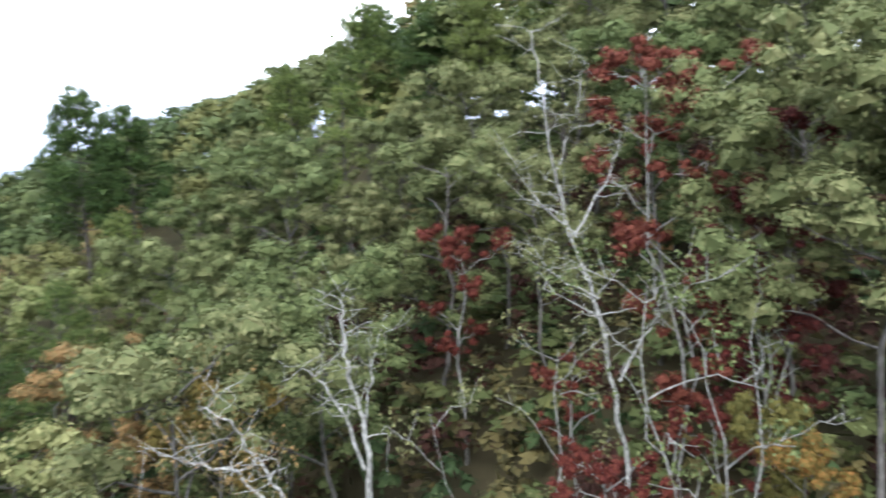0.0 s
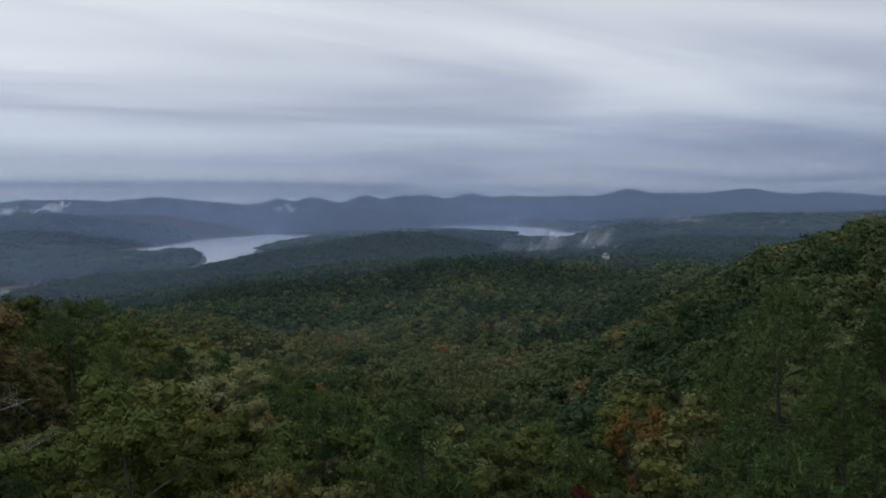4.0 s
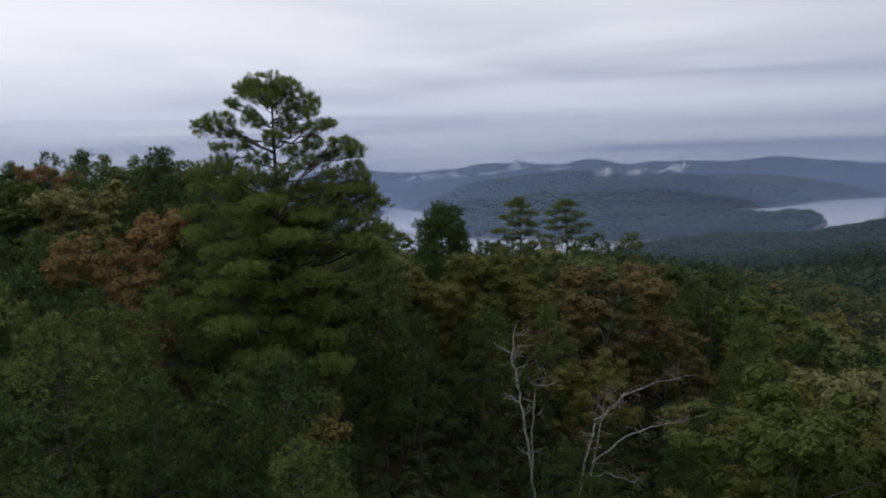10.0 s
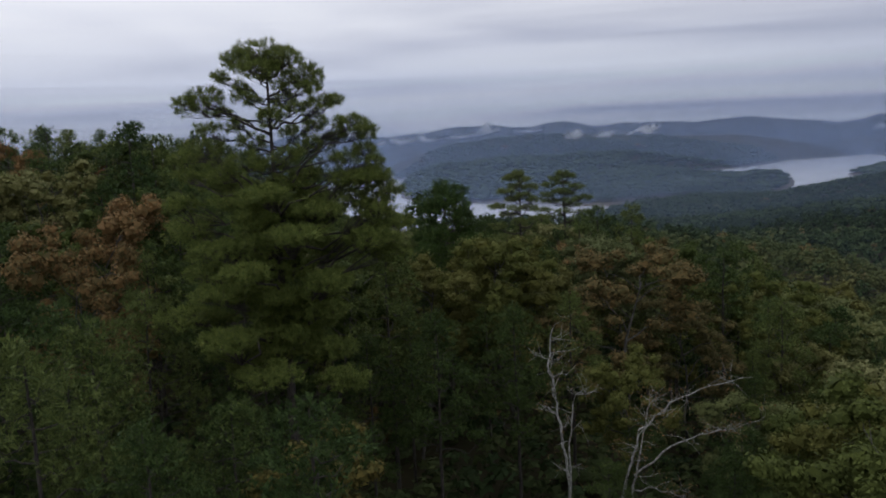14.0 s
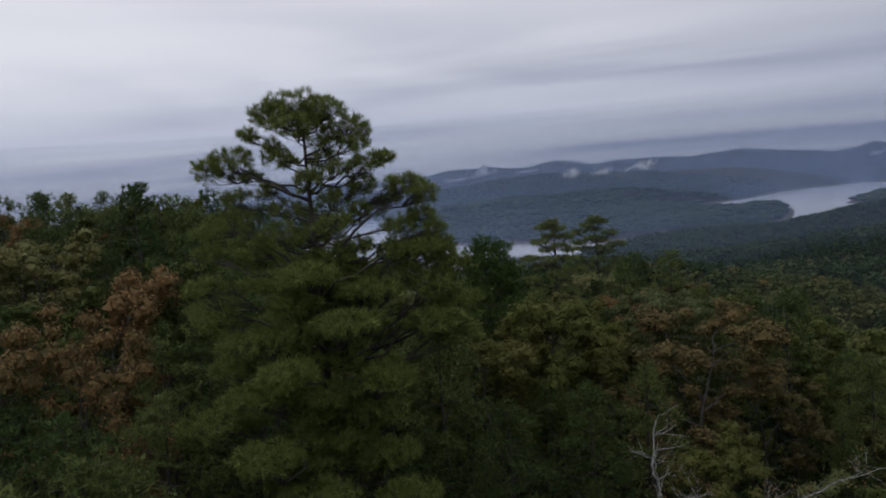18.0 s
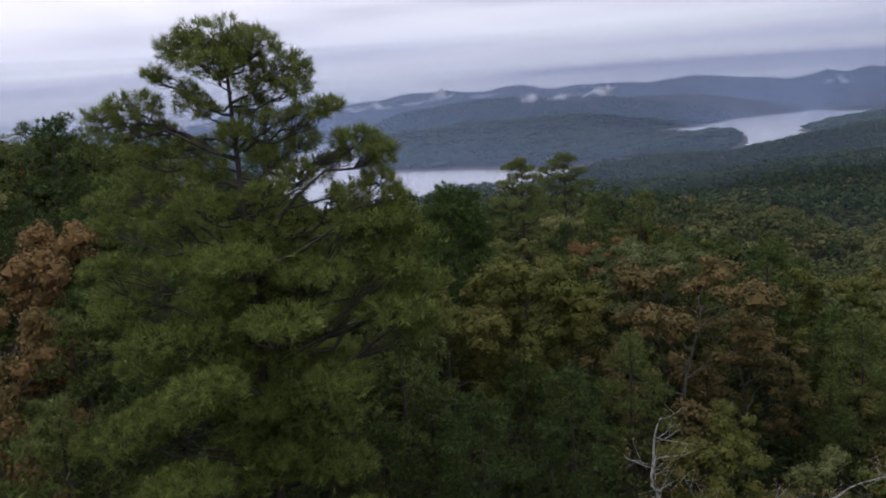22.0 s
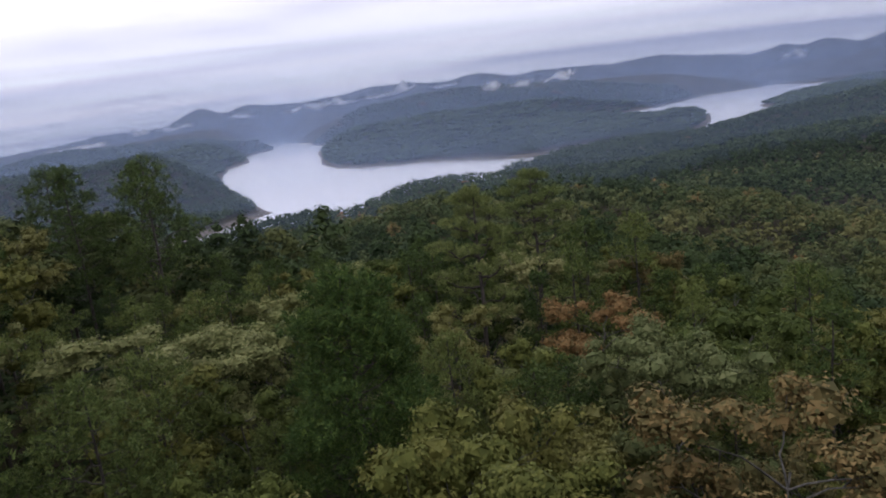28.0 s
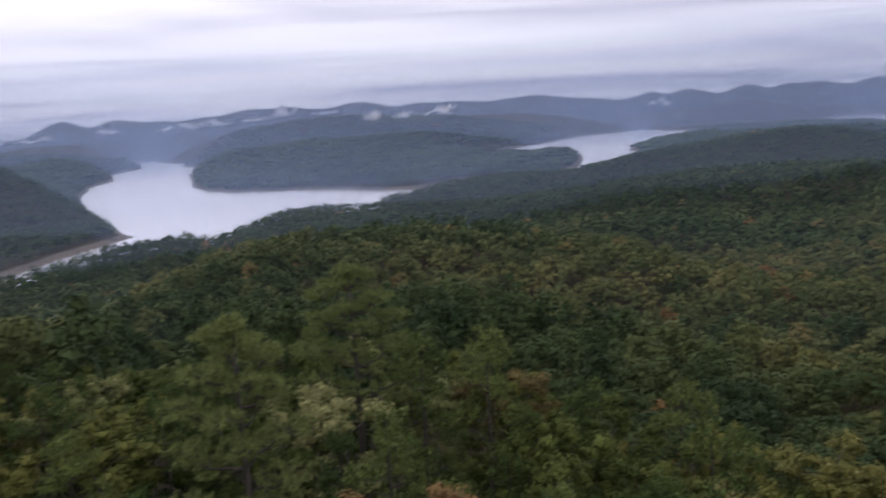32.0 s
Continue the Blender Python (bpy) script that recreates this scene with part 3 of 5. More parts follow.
def clumps(centres, radii, leaves, size, r, floor=-0.7, heart=0.6):
    """Clumps of leaves: a rough heart that light does not pass, inside a shell of many small leaves that face outwards."""
    v, f = puffs(centres, np.asarray(radii) * heart, r, floor, 1.2, 0.12, 0.15)
    c_, rad = np.repeat(centres, leaves, 0), np.repeat(radii, leaves, 0)
    off = r.normal(size=c_.shape)
    off[:, 2] = np.abs(off[:, 2]) * np.where(r.uniform(size=len(off)) < 0.25, -0.7, 1.0)
    off /= np.linalg.norm(off, axis=1, keepdims=True)
    v2, f2 = leaf_tris(c_ + off * rad * r.uniform(0.7, 1.15, (len(c_), 1)), off + [0, 0, 0.35] + r.normal(size=off.shape) * 0.28, size)
    return np.concatenate([v, v2]), np.concatenate([f, f2 + len(v)])


def dome(levels, around, lumps, seed, flat=0.0):
    """A lumpy closed crown of radius 1, from z 0 to about 2."""
    r = np.random.default_rng(seed)
    th = np.linspace(0.0, np.pi * 0.86, levels)
    ph = np.arange(around) * 2 * np.pi / around
    T_, P_ = np.meshgrid(th, ph, indexing="ij")
    P_ = P_ + (np.arange(levels) % 2)[:, None] * np.pi / around
    rad = 1 + r.uniform(-lumps, lumps, T_.shape)
    v = np.stack([rad * np.sin(T_) * np.cos(P_), rad * np.sin(T_) * np.sin(P_), 1 + rad * np.cos(T_) * (1 - flat)], -1)
    v[0] = v[0].mean(0)
    i = np.arange(levels * around).reshape(levels, around)
    j = np.roll(i, -1, 1)
    f = np.concatenate([np.stack([i[:-1], i[1:], j[1:]], -1).reshape(-1, 3), np.stack([i[:-1], j[1:], j[:-1]], -1)[1:].reshape(-1, 3)])
    return v.reshape(-1, 3), f


def crown_template(count, leaves, size, seed, floor=-0.2, spread=0.30):
    """A broadleaf crown of radius 1, from z 0 to about 2: clumps piled into a dome, with a fringe of loose leaves."""
    r = np.random.default_rng(seed)
    d = r.normal(size=(count, 3))
    d[:, 2] = np.linspace(1.0, -0.45, count) + r.uniform(-0.08, 0.08, count)
    a = np.arange(count) * 2.4 + r.uniform(-0.5, 0.5, count)
    q = np.sqrt(np.clip(1 - d[:, 2] ** 2, 0.02, 1))
    d[:, 0], d[:, 1] = np.cos(a) * q, np.sin(a) * q
    heart = d * r.uniform(0.55, 0.85, (count, 1)) + [0, 0, 1]
    rad = spread * r.uniform(0.75, 1.35, (count, 1)) * [1, 1, 0.85]
    return clumps(heart, rad, leaves, size, r, floor)


def conifer_template(tiers, leaves, size, seed, floor=-0.2):
    """A loose pine crown of radius 1 and height about 3: flat clumps on whorls that leave gaps."""
    r = np.random.default_rng(seed)
    c_, rad = [(0, 0, 2.8)], [(0.28, 0.28, 0.3)]
    for k in range(tiers):
        h = 0.5 + 2.2 * (k + 0.5) / tiers
        reach = (1.0 - 0.66 * (k / tiers) ** 1.4)
        for a in r.uniform(0, 6.28) + np.arange(4) * 1.57 + r.uniform(-0.5, 0.5, 4):
            q = reach * r.uniform(0.35, 0.85)
            c_.append((q * math.cos(a), q * math.sin(a), h + r.uniform(-0.15, 0.15)))
            rad.append(np.array((0.34, 0.34, 0.22)) * r.uniform(0.8, 1.25))
    return clumps(np.array(c_), np.array(rad), leaves, size, r, floor)


def off_path(x, y):
    """Metres from the drone's line over the ground."""
    best = np.full(np.shape(x), 1e9)
    for (ax, ay), (bx, by) in (((8, -12), (0, 2)), ((0, 2), (11, 47))):
        lx, ly = bx - ax, by - ay
        s_ = np.clip(((x - ax) * lx + (y - ay) * ly) / (lx * lx + ly * ly), 0, 1)
        best = np.minimum(best, np.hypot(x - ax - s_ * lx, y - ay - s_ * ly))
    return best


NEAR = 62.0


def scatter(inner, outer, spacing, west, east, keep=None):
    """Tree places on a jittered grid in a ring sector of the land, above the shore."""
    g = np.arange(-outer, outer, spacing)
    x, y = np.meshgrid(g, g)
    x = x.ravel() + rng.uniform(-0.45, 0.45, x.size) * spacing
    y = y.ravel() + rng.uniform(-0.45, 0.45, y.size) * spacing
    d, w = np.hypot(x, y), np.degrees(np.arctan2(x, y))
    ok = (d >= inner) & (d < outer) & (w > west) & (w < east)
    x, y = x[ok], y[ok]
    z = ground_z(x, y)
    ok = z > 5.0
    if keep is not None:
        ok &= keep(x, y)
    return x[ok], y[ok], z[ok]


SKY_WAYS = [40, 50, 63.8, 67.7, 75, 79.5, 83, 88, 92, 96, 100, 103.7, 112, 145]
SKY_RISE = [-8, -5.5, -3.1, -1.6, -0.4, 0.7, 2.1, 4.0, 5.6, 7.3, 8.8, 11.2, 15, 22]


def canopy_cap(x, y):
    """How high the woods may reach on the hillside east of the start: its canopy falls away down the valley."""
    d = np.hypot(x - 8, y + 12)
    w = np.degrees(np.arctan2(x - 8, y + 12))
    knoll = (x < -20) & (y > 40) & (d < 240)
    return np.where(knoll, 133.4, np.where((w > 50) & (w < 145), 127.3 + d * np.tan(np.radians(np.interp(w, SKY_WAYS, SKY_RISE))), 1e4))


def woods(name, label, places, broad, pines, height, width, pine_share, vivid=1.0, mat=None, mean=0.42, smooth=False):
    """Many trees in one mesh."""
    x, y, z = places
    n = len(x)
    pine_noise = 1.3 * fbm(x, y, 120, 5, 3) + rng.uniform(-0.25, 0.25, n)
    is_pine = pine_noise > np.quantile(pine_noise, 1 - pine_share)
    hue = np.clip(mean + vivid * (1.0 * fbm(x, y, 70, 13, 2) + rng.normal(0, 0.15, n)), 0.02, 0.9)
    odd = rng.uniform(size=n)
    hue = np.where(odd > 1 - 0.01 * vivid, 0.97, np.where(odd > 1 - 0.035 * vivid, 0.91, hue))
    hue = np.where(is_pine, rng.uniform(0.0, 0.3, n), hue)
    hgt = height * rng.uniform(0.62, 1.25, n) * np.where(is_pine, 1.12, 1)
    hgt = np.maximum(3.0, np.minimum(hgt, canopy_cap(x, y) - rng.uniform(0, 2.5, n) - z)) if height > 5 and np.hypot(x, y).min() < 300 else hgt
    rad = width * rng.uniform(0.75, 1.3, n) * np.where(is_pine, 0.85, 1)
    turn_ = rng.uniform(0, 6.28, n)
    V, F, H = [], [], []
    base = 0
    which = rng.integers(0, 1000, n)
    for group, templates in ((~is_pine, broad), (is_pine, pines)):
        for k, (tv, tf) in enumerate(templates):
            sel = np.where(group & (which % len(templates) == k))[0]
            if not len(sel):
                continue
            top = tv[:, 2].max()
            c_, s_ = np.cos(turn_[sel])[:, None], np.sin(turn_[sel])[:, None]
            r_ = rad[sel][:, None]
            deep = np.minimum(r_ * top * (1.0 if group is not is_pine else 1.1), hgt[sel][:, None] * 0.95)
            vx = x[sel][:, None] + (tv[:, 0] * c_ - tv[:, 1] * s_) * r_
            vy = y[sel][:, None] + (tv[:, 0] * s_ + tv[:, 1] * c_) * r_
            vz = (z + hgt)[sel][:, None] - deep + tv[:, 2] / top * deep
            V.append(np.stack([vx, vy, vz], -1).reshape(-1, 3))
            F.append((tf[None] + (base + np.arange(len(sel)) * len(tv))[:, None, None]).reshape(-1, 3))
            H.append(np.repeat(hue[sel], len(tv)))
            base += len(sel) * len(tv)
    ob = mesh_object(name, np.concatenate(V), np.concatenate(F), mat or leaf_wood, tint=np.concatenate(H), smooth=smooth)
    return tagged(ob, label, "woodland", kind="stuff")


far_broad = [dome(3, 7, 0.14, k) for k in range(6)]
shore_broad = [crown_template(4, 3, 0.32, k, 0.3, 0.6) for k in range(6)]
woods("far_woods", "dark green mixed woods on the hills round the lake", scatter(900, 1750, 12.2, -38, 80), shore_broad, shore_broad, 12, 7.3, 0.35, 0.12, None, 0.25)
woods("far_woods", "dark mixed woods on the distant headlands", scatter(1750, 3500, 20, -30, 80), far_broad, far_broad, 10, 15.5, 0.35, 0.15, None, 0.24, True)
mid_broad = [crown_template(8, 9, 0.155, k, 0.3, 0.44) for k in range(8)]
far_mid = [crown_template(5, 4, 0.28, k, 0.3, 0.54) for k in range(6)]
mid_pines = [conifer_template(3, 3, 0.24, k, 0.3) for k in range(4)]
woods("valley_woods", "mixed oak and pine woods filling the valley", scatter(540, 905, 8.4, -36, 82), far_mid, mid_pines, 13, 5.1, 0.36, 0.6, None, 0.31)
woods("valley_woods", "mixed oak and pine woods on the brow over the valley", scatter(350, 545, 7.6, -36, 84), mid_broad, mid_pines, 13, 4.7, 0.26, 0.7, None, 0.57)
near_broad = [crown_template(14, 18, 0.098, k, 0.2, 0.34) for k in range(8)]
near_pines = [conifer_template(4, 15, 0.105, k, 0.2) for k in range(5)]
woods("slope_woods", "oaks turning olive and rust among dark pines on the slopes", scatter(150, 352, 7.2, -40, 96, lambda x, y: off_path(x, y) > 135), near_broad, near_pines, 14, 4.4, 0.28, 0.8, None, 0.52)
close_broad = [crown_template(26, 29, 0.058, k, 0.2, 0.27) for k in range(8)]
close_pines = [conifer_template(7, 26, 0.062, k, 0.1) for k in range(5)]
woods("hill_woods", "oaks and pines in autumn leaf on the hilltop", scatter(50, 200, 6.4, -62, 142, lambda x, y: (off_path(x, y) > NEAR) & (off_path(x, y) <= 135)), close_broad, close_pines, 14, 3.9, 0.32, 1.0, None, 0.5)
low_broad = [crown_template(5, 12, 0.13, k, 0.0, 0.42) for k in range(4)]
woods("undergrowth", "shrubs and saplings in green, brown and dull red under the trees", scatter(4, 120, 2.8, -62, 148, lambda x, y: off_path(x, y) < 66), low_broad, low_broad, 3.4, 1.9, 0.5, 0.5)

woods("undergrowth", "wine-red and brown shrubs under the hillside birches", scatter(14, 75, 2.3, 80, 150, lambda x, y: np.hypot(x - 8, y + 12) > 13), low_broad, low_broad, 3.2, 1.5, 0.3, 1.6, leaf_shrub)
woods("slope_woods", "oaks and pines on the ridge behind the drone's start", scatter(12, 150, 7.5, -181, -61, lambda x, y: off_path(x, y) > 12), mid_broad, mid_pines, 11, 4.2, 0.42, 0.8)
woods("slope_woods", "oaks and pines on the hill behind the drone's start", scatter(22, 150, 7.5, 141, 181, lambda x, y: (off_path(x, y) > 30) & (np.degrees(np.arctan2(x - 8, y + 12)) > 146)), mid_broad, mid_pines, 11, 4.2, 0.42, 0.8)


# ---- trees that stand near enough to be told apart ----
def tube(points, radii, sides):
    """A tapered limb along a line of points."""
    p = np.asarray(points, float)
    d = np.gradient(p, axis=0)
    d /= np.linalg.norm(d, axis=1, keepdims=True) + 1e-9
    ref = np.where(np.abs(d[:, 2:3]) > 0.9, [[1.0, 0, 0]], [[0, 0, 1.0]])
    u = np.cross(d, ref)
    u /= np.linalg.norm(u, axis=1, keepdims=True) + 1e-9
    w = np.cross(d, u)
    a = np.arange(sides) * 2 * np.pi / sides
    v = p[:, None] + (u[:, None] * np.cos(a)[None, :, None] + w[:, None] * np.sin(a)[None, :, None]) * np.asarray(radii)[:, None, None]
    n = len(p)
    i = np.arange(n * sides).reshape(n, sides)
    j = np.roll(i, -1, 1)
    return v.reshape(-1, 3), np.stack([i[:-1], j[:-1], j[1:], i[1:]], -1).reshape(-1, 4)


class Wood:
    def __init__(self):
        self.v, self.f, self.n = [], [], 0

    def limb(self, points, radii, sides):
        v, f = tube(points, radii, sides)
        self.v.append(v)
        self.f.append(f + self.n)
        self.n += len(v)

    def mesh(self, name, mat):
        return flat_mesh(name, np.concatenate(self.v), np.concatenate(self.f), mat, True)


def flat_mesh(name, verts, faces, mat, smooth=False):
    verts, faces = np.asarray(verts, np.float32), np.asarray(faces, np.int32)
    me = bpy.data.meshes.new(name)
    me.vertices.add(len(verts))
    me.vertices.foreach_set("co", verts.ravel())
    me.loops.add(faces.size)
    me.loops.foreach_set("vertex_index", faces.ravel())
    me.polygons.add(len(faces))
    me.polygons.foreach_set("loop_start", np.arange(0, faces.size, faces.shape[1], dtype=np.int32))
    me.polygons.foreach_set("use_smooth", np.full(len(faces), smooth))
    me.update(calc_edges=True)
    me.materials.append(mat)
    return me


def bowed(r, a, b, steps, wander, sag=0.0):
    """A wandering line from a to b."""
    s = np.linspace(0, 1, steps)[:, None]
    p = np.asarray(a) * (1 - s) + np.asarray(b) * s
    k = np.cumsum(r.normal(size=(steps, 3)), 0) * wander
    k = k - k[0] - s * (k[-1] - k[0])
    p = p + k
    p[:, 2] += sag * np.sin(np.pi * s[:, 0])
    return p


def put_parts(name, trunk, crown):
    """A tree as a thing at its foot, with its limbed trunk and its crown."""
    ob = new(name)
    ob.empty_display_size = 0.5
    for part_name, me in (("trunk", trunk), ("crown", crown)):
        if me is not None:
            p = new(part_name, me)
            p.parent = ob
    return ob


def broadleaf(name, seed, height, radius, leaf_mat, bark_mat, limbs=9, twigs=6, leaves=26, size=0.17, crown_low=0.42, stems=1, thick=0.16, reach=1.0, clump=0.15):
    """An oak, maple or birch: stems, limbs and twigs, with leaves in clusters at the twigs' ends."""
    r = np.random.default_rng(seed)
    trunk = wood = Wood()
    tips = []
    for stem in range(stems):
        lean = r.normal(size=2) * (0.05 if stems == 1 else 0.13) * height
        top = np.array([lean[0], lean[1], height * (0.86 if stem == 0 else r.uniform(0.6, 0.85))])
        line = bowed(r, (0.25 * stem, 0.1 * stem, -1.2), top, 9, 0.022 * height)
        trunk.limb(line, np.linspace(thick, thick * 0.22, 9) * (1.0 if stem == 0 else 0.75), 6)
        count = limbs if stem == 0 else max(3, limbs // 2)
        for k in range(count):
            h = crown_low + (0.97 - crown_low) * (k + r.uniform(0, 0.8)) / count
            q = np.clip(h / 0.86, 0, 0.97) * 8
            i0 = int(q)
            root = line[i0] + (line[min(i0 + 1, 8)] - line[i0]) * (q - i0)
            a = k * 2.4 + r.uniform(-0.6, 0.6)
            wide = radius * math.sqrt(max(0.12, 1 - ((h - 0.62) / 0.42) ** 2)) * r.uniform(0.65, 1.05) * reach
            end = np.array([root[0] + math.cos(a) * wide, root[1] + math.sin(a) * wide, min(height, root[2] + wide * r.uniform(0.15, 0.75))])
            l_ = bowed(r, root, end, 6, 0.05 * wide, 0.08 * wide)
            t0 = thick * (0.4 if h < 0.7 else 0.26)
            wood.limb(l_, np.linspace(t0, 0.014, 6), 3)
            for m in range(twigs):
                s = r.uniform(0.35, 1.0)
                q2 = s * 4.99
                root2 = l_[int(q2)] + (l_[int(q2) + 1] - l_[int(q2)]) * (q2 % 1)
                out = r.normal(size=3) * 0.55 + (end - root) / (np.linalg.norm(end - root) + 1e-6) * 0.5 + np.array([0, 0, 0.35])
                tip = root2 + out / np.linalg.norm(out) * r.uniform(0.5, 1.1) * radius * 0.32
                tip[2] = min(tip[2], height)
                if m % 3 == 0:
                    wood.limb((root2, tip), (0.026, 0.006), 3)
                tips.append(tip)
            tips.append(end)
    tips = np.array(tips)
    crown = None
    if leaves >= 50:
        rad = radius * clump * r.uniform(0.7, 1.35, (len(tips), 1)) * [1, 1, 0.8]
        v, f = clumps(tips, rad, leaves, size, r, -0.5, 0.62)
    elif leaves:
        c_ = np.repeat(tips, leaves, 0)
        off = r.normal(size=c_.shape) * [1, 1, 0.75]
        off /= np.linalg.norm(off, axis=1, keepdims=True)
        place = c_ + off * (r.uniform(0.3, 1.0, len(c_)) ** 0.5 * radius * 0.155)[:, None]
        v, f = leaf_tris(place, off * 0.55 + np.array([0, 0, 0.35]) + r.normal(size=off.shape) * 0.2, size)
    if leaves:
        crown = flat_mesh("crown", v, f, leaf_mat)
    return put_parts(name, trunk.mesh("trunk", bark_mat), crown)


def needle_tufts(centres, ways, blades, length, width, r):
    """Tufts of needles: thin blades that stand out round each twig's end."""
    n = len(centres)
    c_, w_ = np.repeat(centres, blades, 0), np.repeat(ways, blades, 0)
    d = r.normal(size=c_.shape) + w_ * 0.7 + [0, 0, 0.15]
    d /= np.linalg.norm(d, axis=1, keepdims=True)
    side = np.cross(d, w_ + r.normal(size=d.shape) * 0.35)
    side /= np.linalg.norm(side, axis=1, keepdims=True)
    ln = (length * r.uniform(0.6, 1.25, len(d)))[:, None]
    start = c_ + r.normal(size=c_.shape) * length * 0.22
    v = np.stack([start - side * width, start + side * width, start + d * ln], 1).reshape(-1, 3)
    return v, np.arange(len(v)).reshape(-1, 3)


def pine(name, seed, height, lobes, tufts=14, blades=11, length=0.45, width=0.07, thick=0.2, twigs=False, mat=None, heart=0.0, stout=1.0):
    """A shortleaf pine: a straight trunk whose crooked limbs each carry a cloud of needle tufts.
    lobes: (x, y, metres below the top, half width, half height, share of tufts)."""
    r = np.random.default_rng(seed)
    wood = Wood()
    line = bowed(r, (0, 0, -1.2), (r.normal() * 0.15, r.normal() * 0.15, height - 0.5), 12, 0.05)
    wood.limb(line, np.linspace(thick, 0.04, 12), 7)
    cen, way = [], []
    for x, y, down, rx, rz, share in lobes:
        out_ = math.hypot(x, y)
        c = np.array([x, y, height - down])
        h = max(1.0, c[2] - 0.28 * out_ - 0.35)
        q = np.clip((h + 1.2) / (height + 0.7), 0, 0.99) * 11
        root = line[int(q)] + (line[min(int(q) + 1, 11)] - line[int(q)]) * (q % 1)
        l_ = bowed(r, root, c - [0, 0, rz * 0.4], 7, 0.075 * out_ + 0.03, -0.07 * out_)
        wood.limb(l_, np.linspace(min(thick * 0.4, (0.028 + 0.009 * out_) * stout), 0.015 * stout, 7), 4)
        n = max(3, int(tufts * share))
        d = r.normal(size=(n, 3))
        d[:, 2] = d[:, 2] * 0.8 + 0.25
        d /= np.linalg.norm(d, axis=1, keepdims=True)
        p = c + d * r.uniform(0.35, 1.0, (n, 1)) ** 0.6 * [rx, rx, rz]
        p[:, 2] = np.minimum(p[:, 2], height)
        for k in range(n):
            if (twigs and k % 2 == 0) or k % 14 == 0:
                mid_ = l_[int(r.integers(4, 7))]
                wood.limb((mid_, (mid_ + p[k]) / 2 + r.normal(size=3) * 0.1, p[k]), (0.016, 0.012, 0.005), 3)
        cen.append(p)
        way.append(d * 0.8 + [0, 0, 0.45])
    v, f = needle_tufts(np.concatenate(cen), np.concatenate(way), blades, length, width, r)
    if heart:
        deep = np.concatenate([np.tile((x, y, height - down), (max(3, int(tufts * share * 0.5)), 1)) + r.normal(size=(max(3, int(tufts * share * 0.5)), 3)) * [rx * 0.38, rx * 0.38, rz * 0.38]
                               for x, y, down, rx, rz, share in lobes if down > heart])
        v2, f2 = needle_tufts(deep, r.normal(size=deep.shape) + [0, 0, 0.5], max(6, blades // 3), length * 1.1, width * 2.4, r)
        v, f = np.concatenate([v, v2]), np.concatenate([f, f2 + len(v)])
    return put_parts(name, wood.mesh("trunk", bark_pine), flat_mesh("crown", v, f, mat or needles))


def round_lobes(seed, count, radius, depth, tip=0.9, flat=1.0, gap=0.0):
    """Lobes of a full pine crown, from its top down."""
    r = np.random.default_rng(seed)
    out = [(0, 0, tip * 0.7, radius * 0.32, tip * 0.8, 1.0)]
    for k in range(count):
        g = (k + r.uniform(0, 1)) / count
        a = k * 2.399 + r.uniform(-0.4, 0.4)
        wide = radius * (0.35 + 0.65 * min(1.0, g * 1.9)) * r.uniform(0.5, 0.95)
        out.append((math.cos(a) * wide, math.sin(a) * wide, tip + g * depth, radius * r.uniform(0.26, 0.42), radius * r.uniform(0.14, 0.24) * flat, r.uniform(0.6, 1.3)))
    return out


def ground_at(x, y):
    return float(ground_z(np.array([x]), np.array([y]))[0])


taken = []


def stand(ob, x, y, label, category, group="", turn=0.0, scale=1.0, reach=2.2):
    ob.matrix_basis = Matrix.Translation((x, y, ground_at(x, y))) @ pose(0, 0, 0, 0, 0, turn) @ Matrix.Scale(scale, 4)
    taken.append((x, y, reach))
    return tagged(ob, label, category, group)


def tall(x, y, top):
    """How high a tree is that stands at (x, y) and ends at that height."""
    return top - ground_at(x, y)


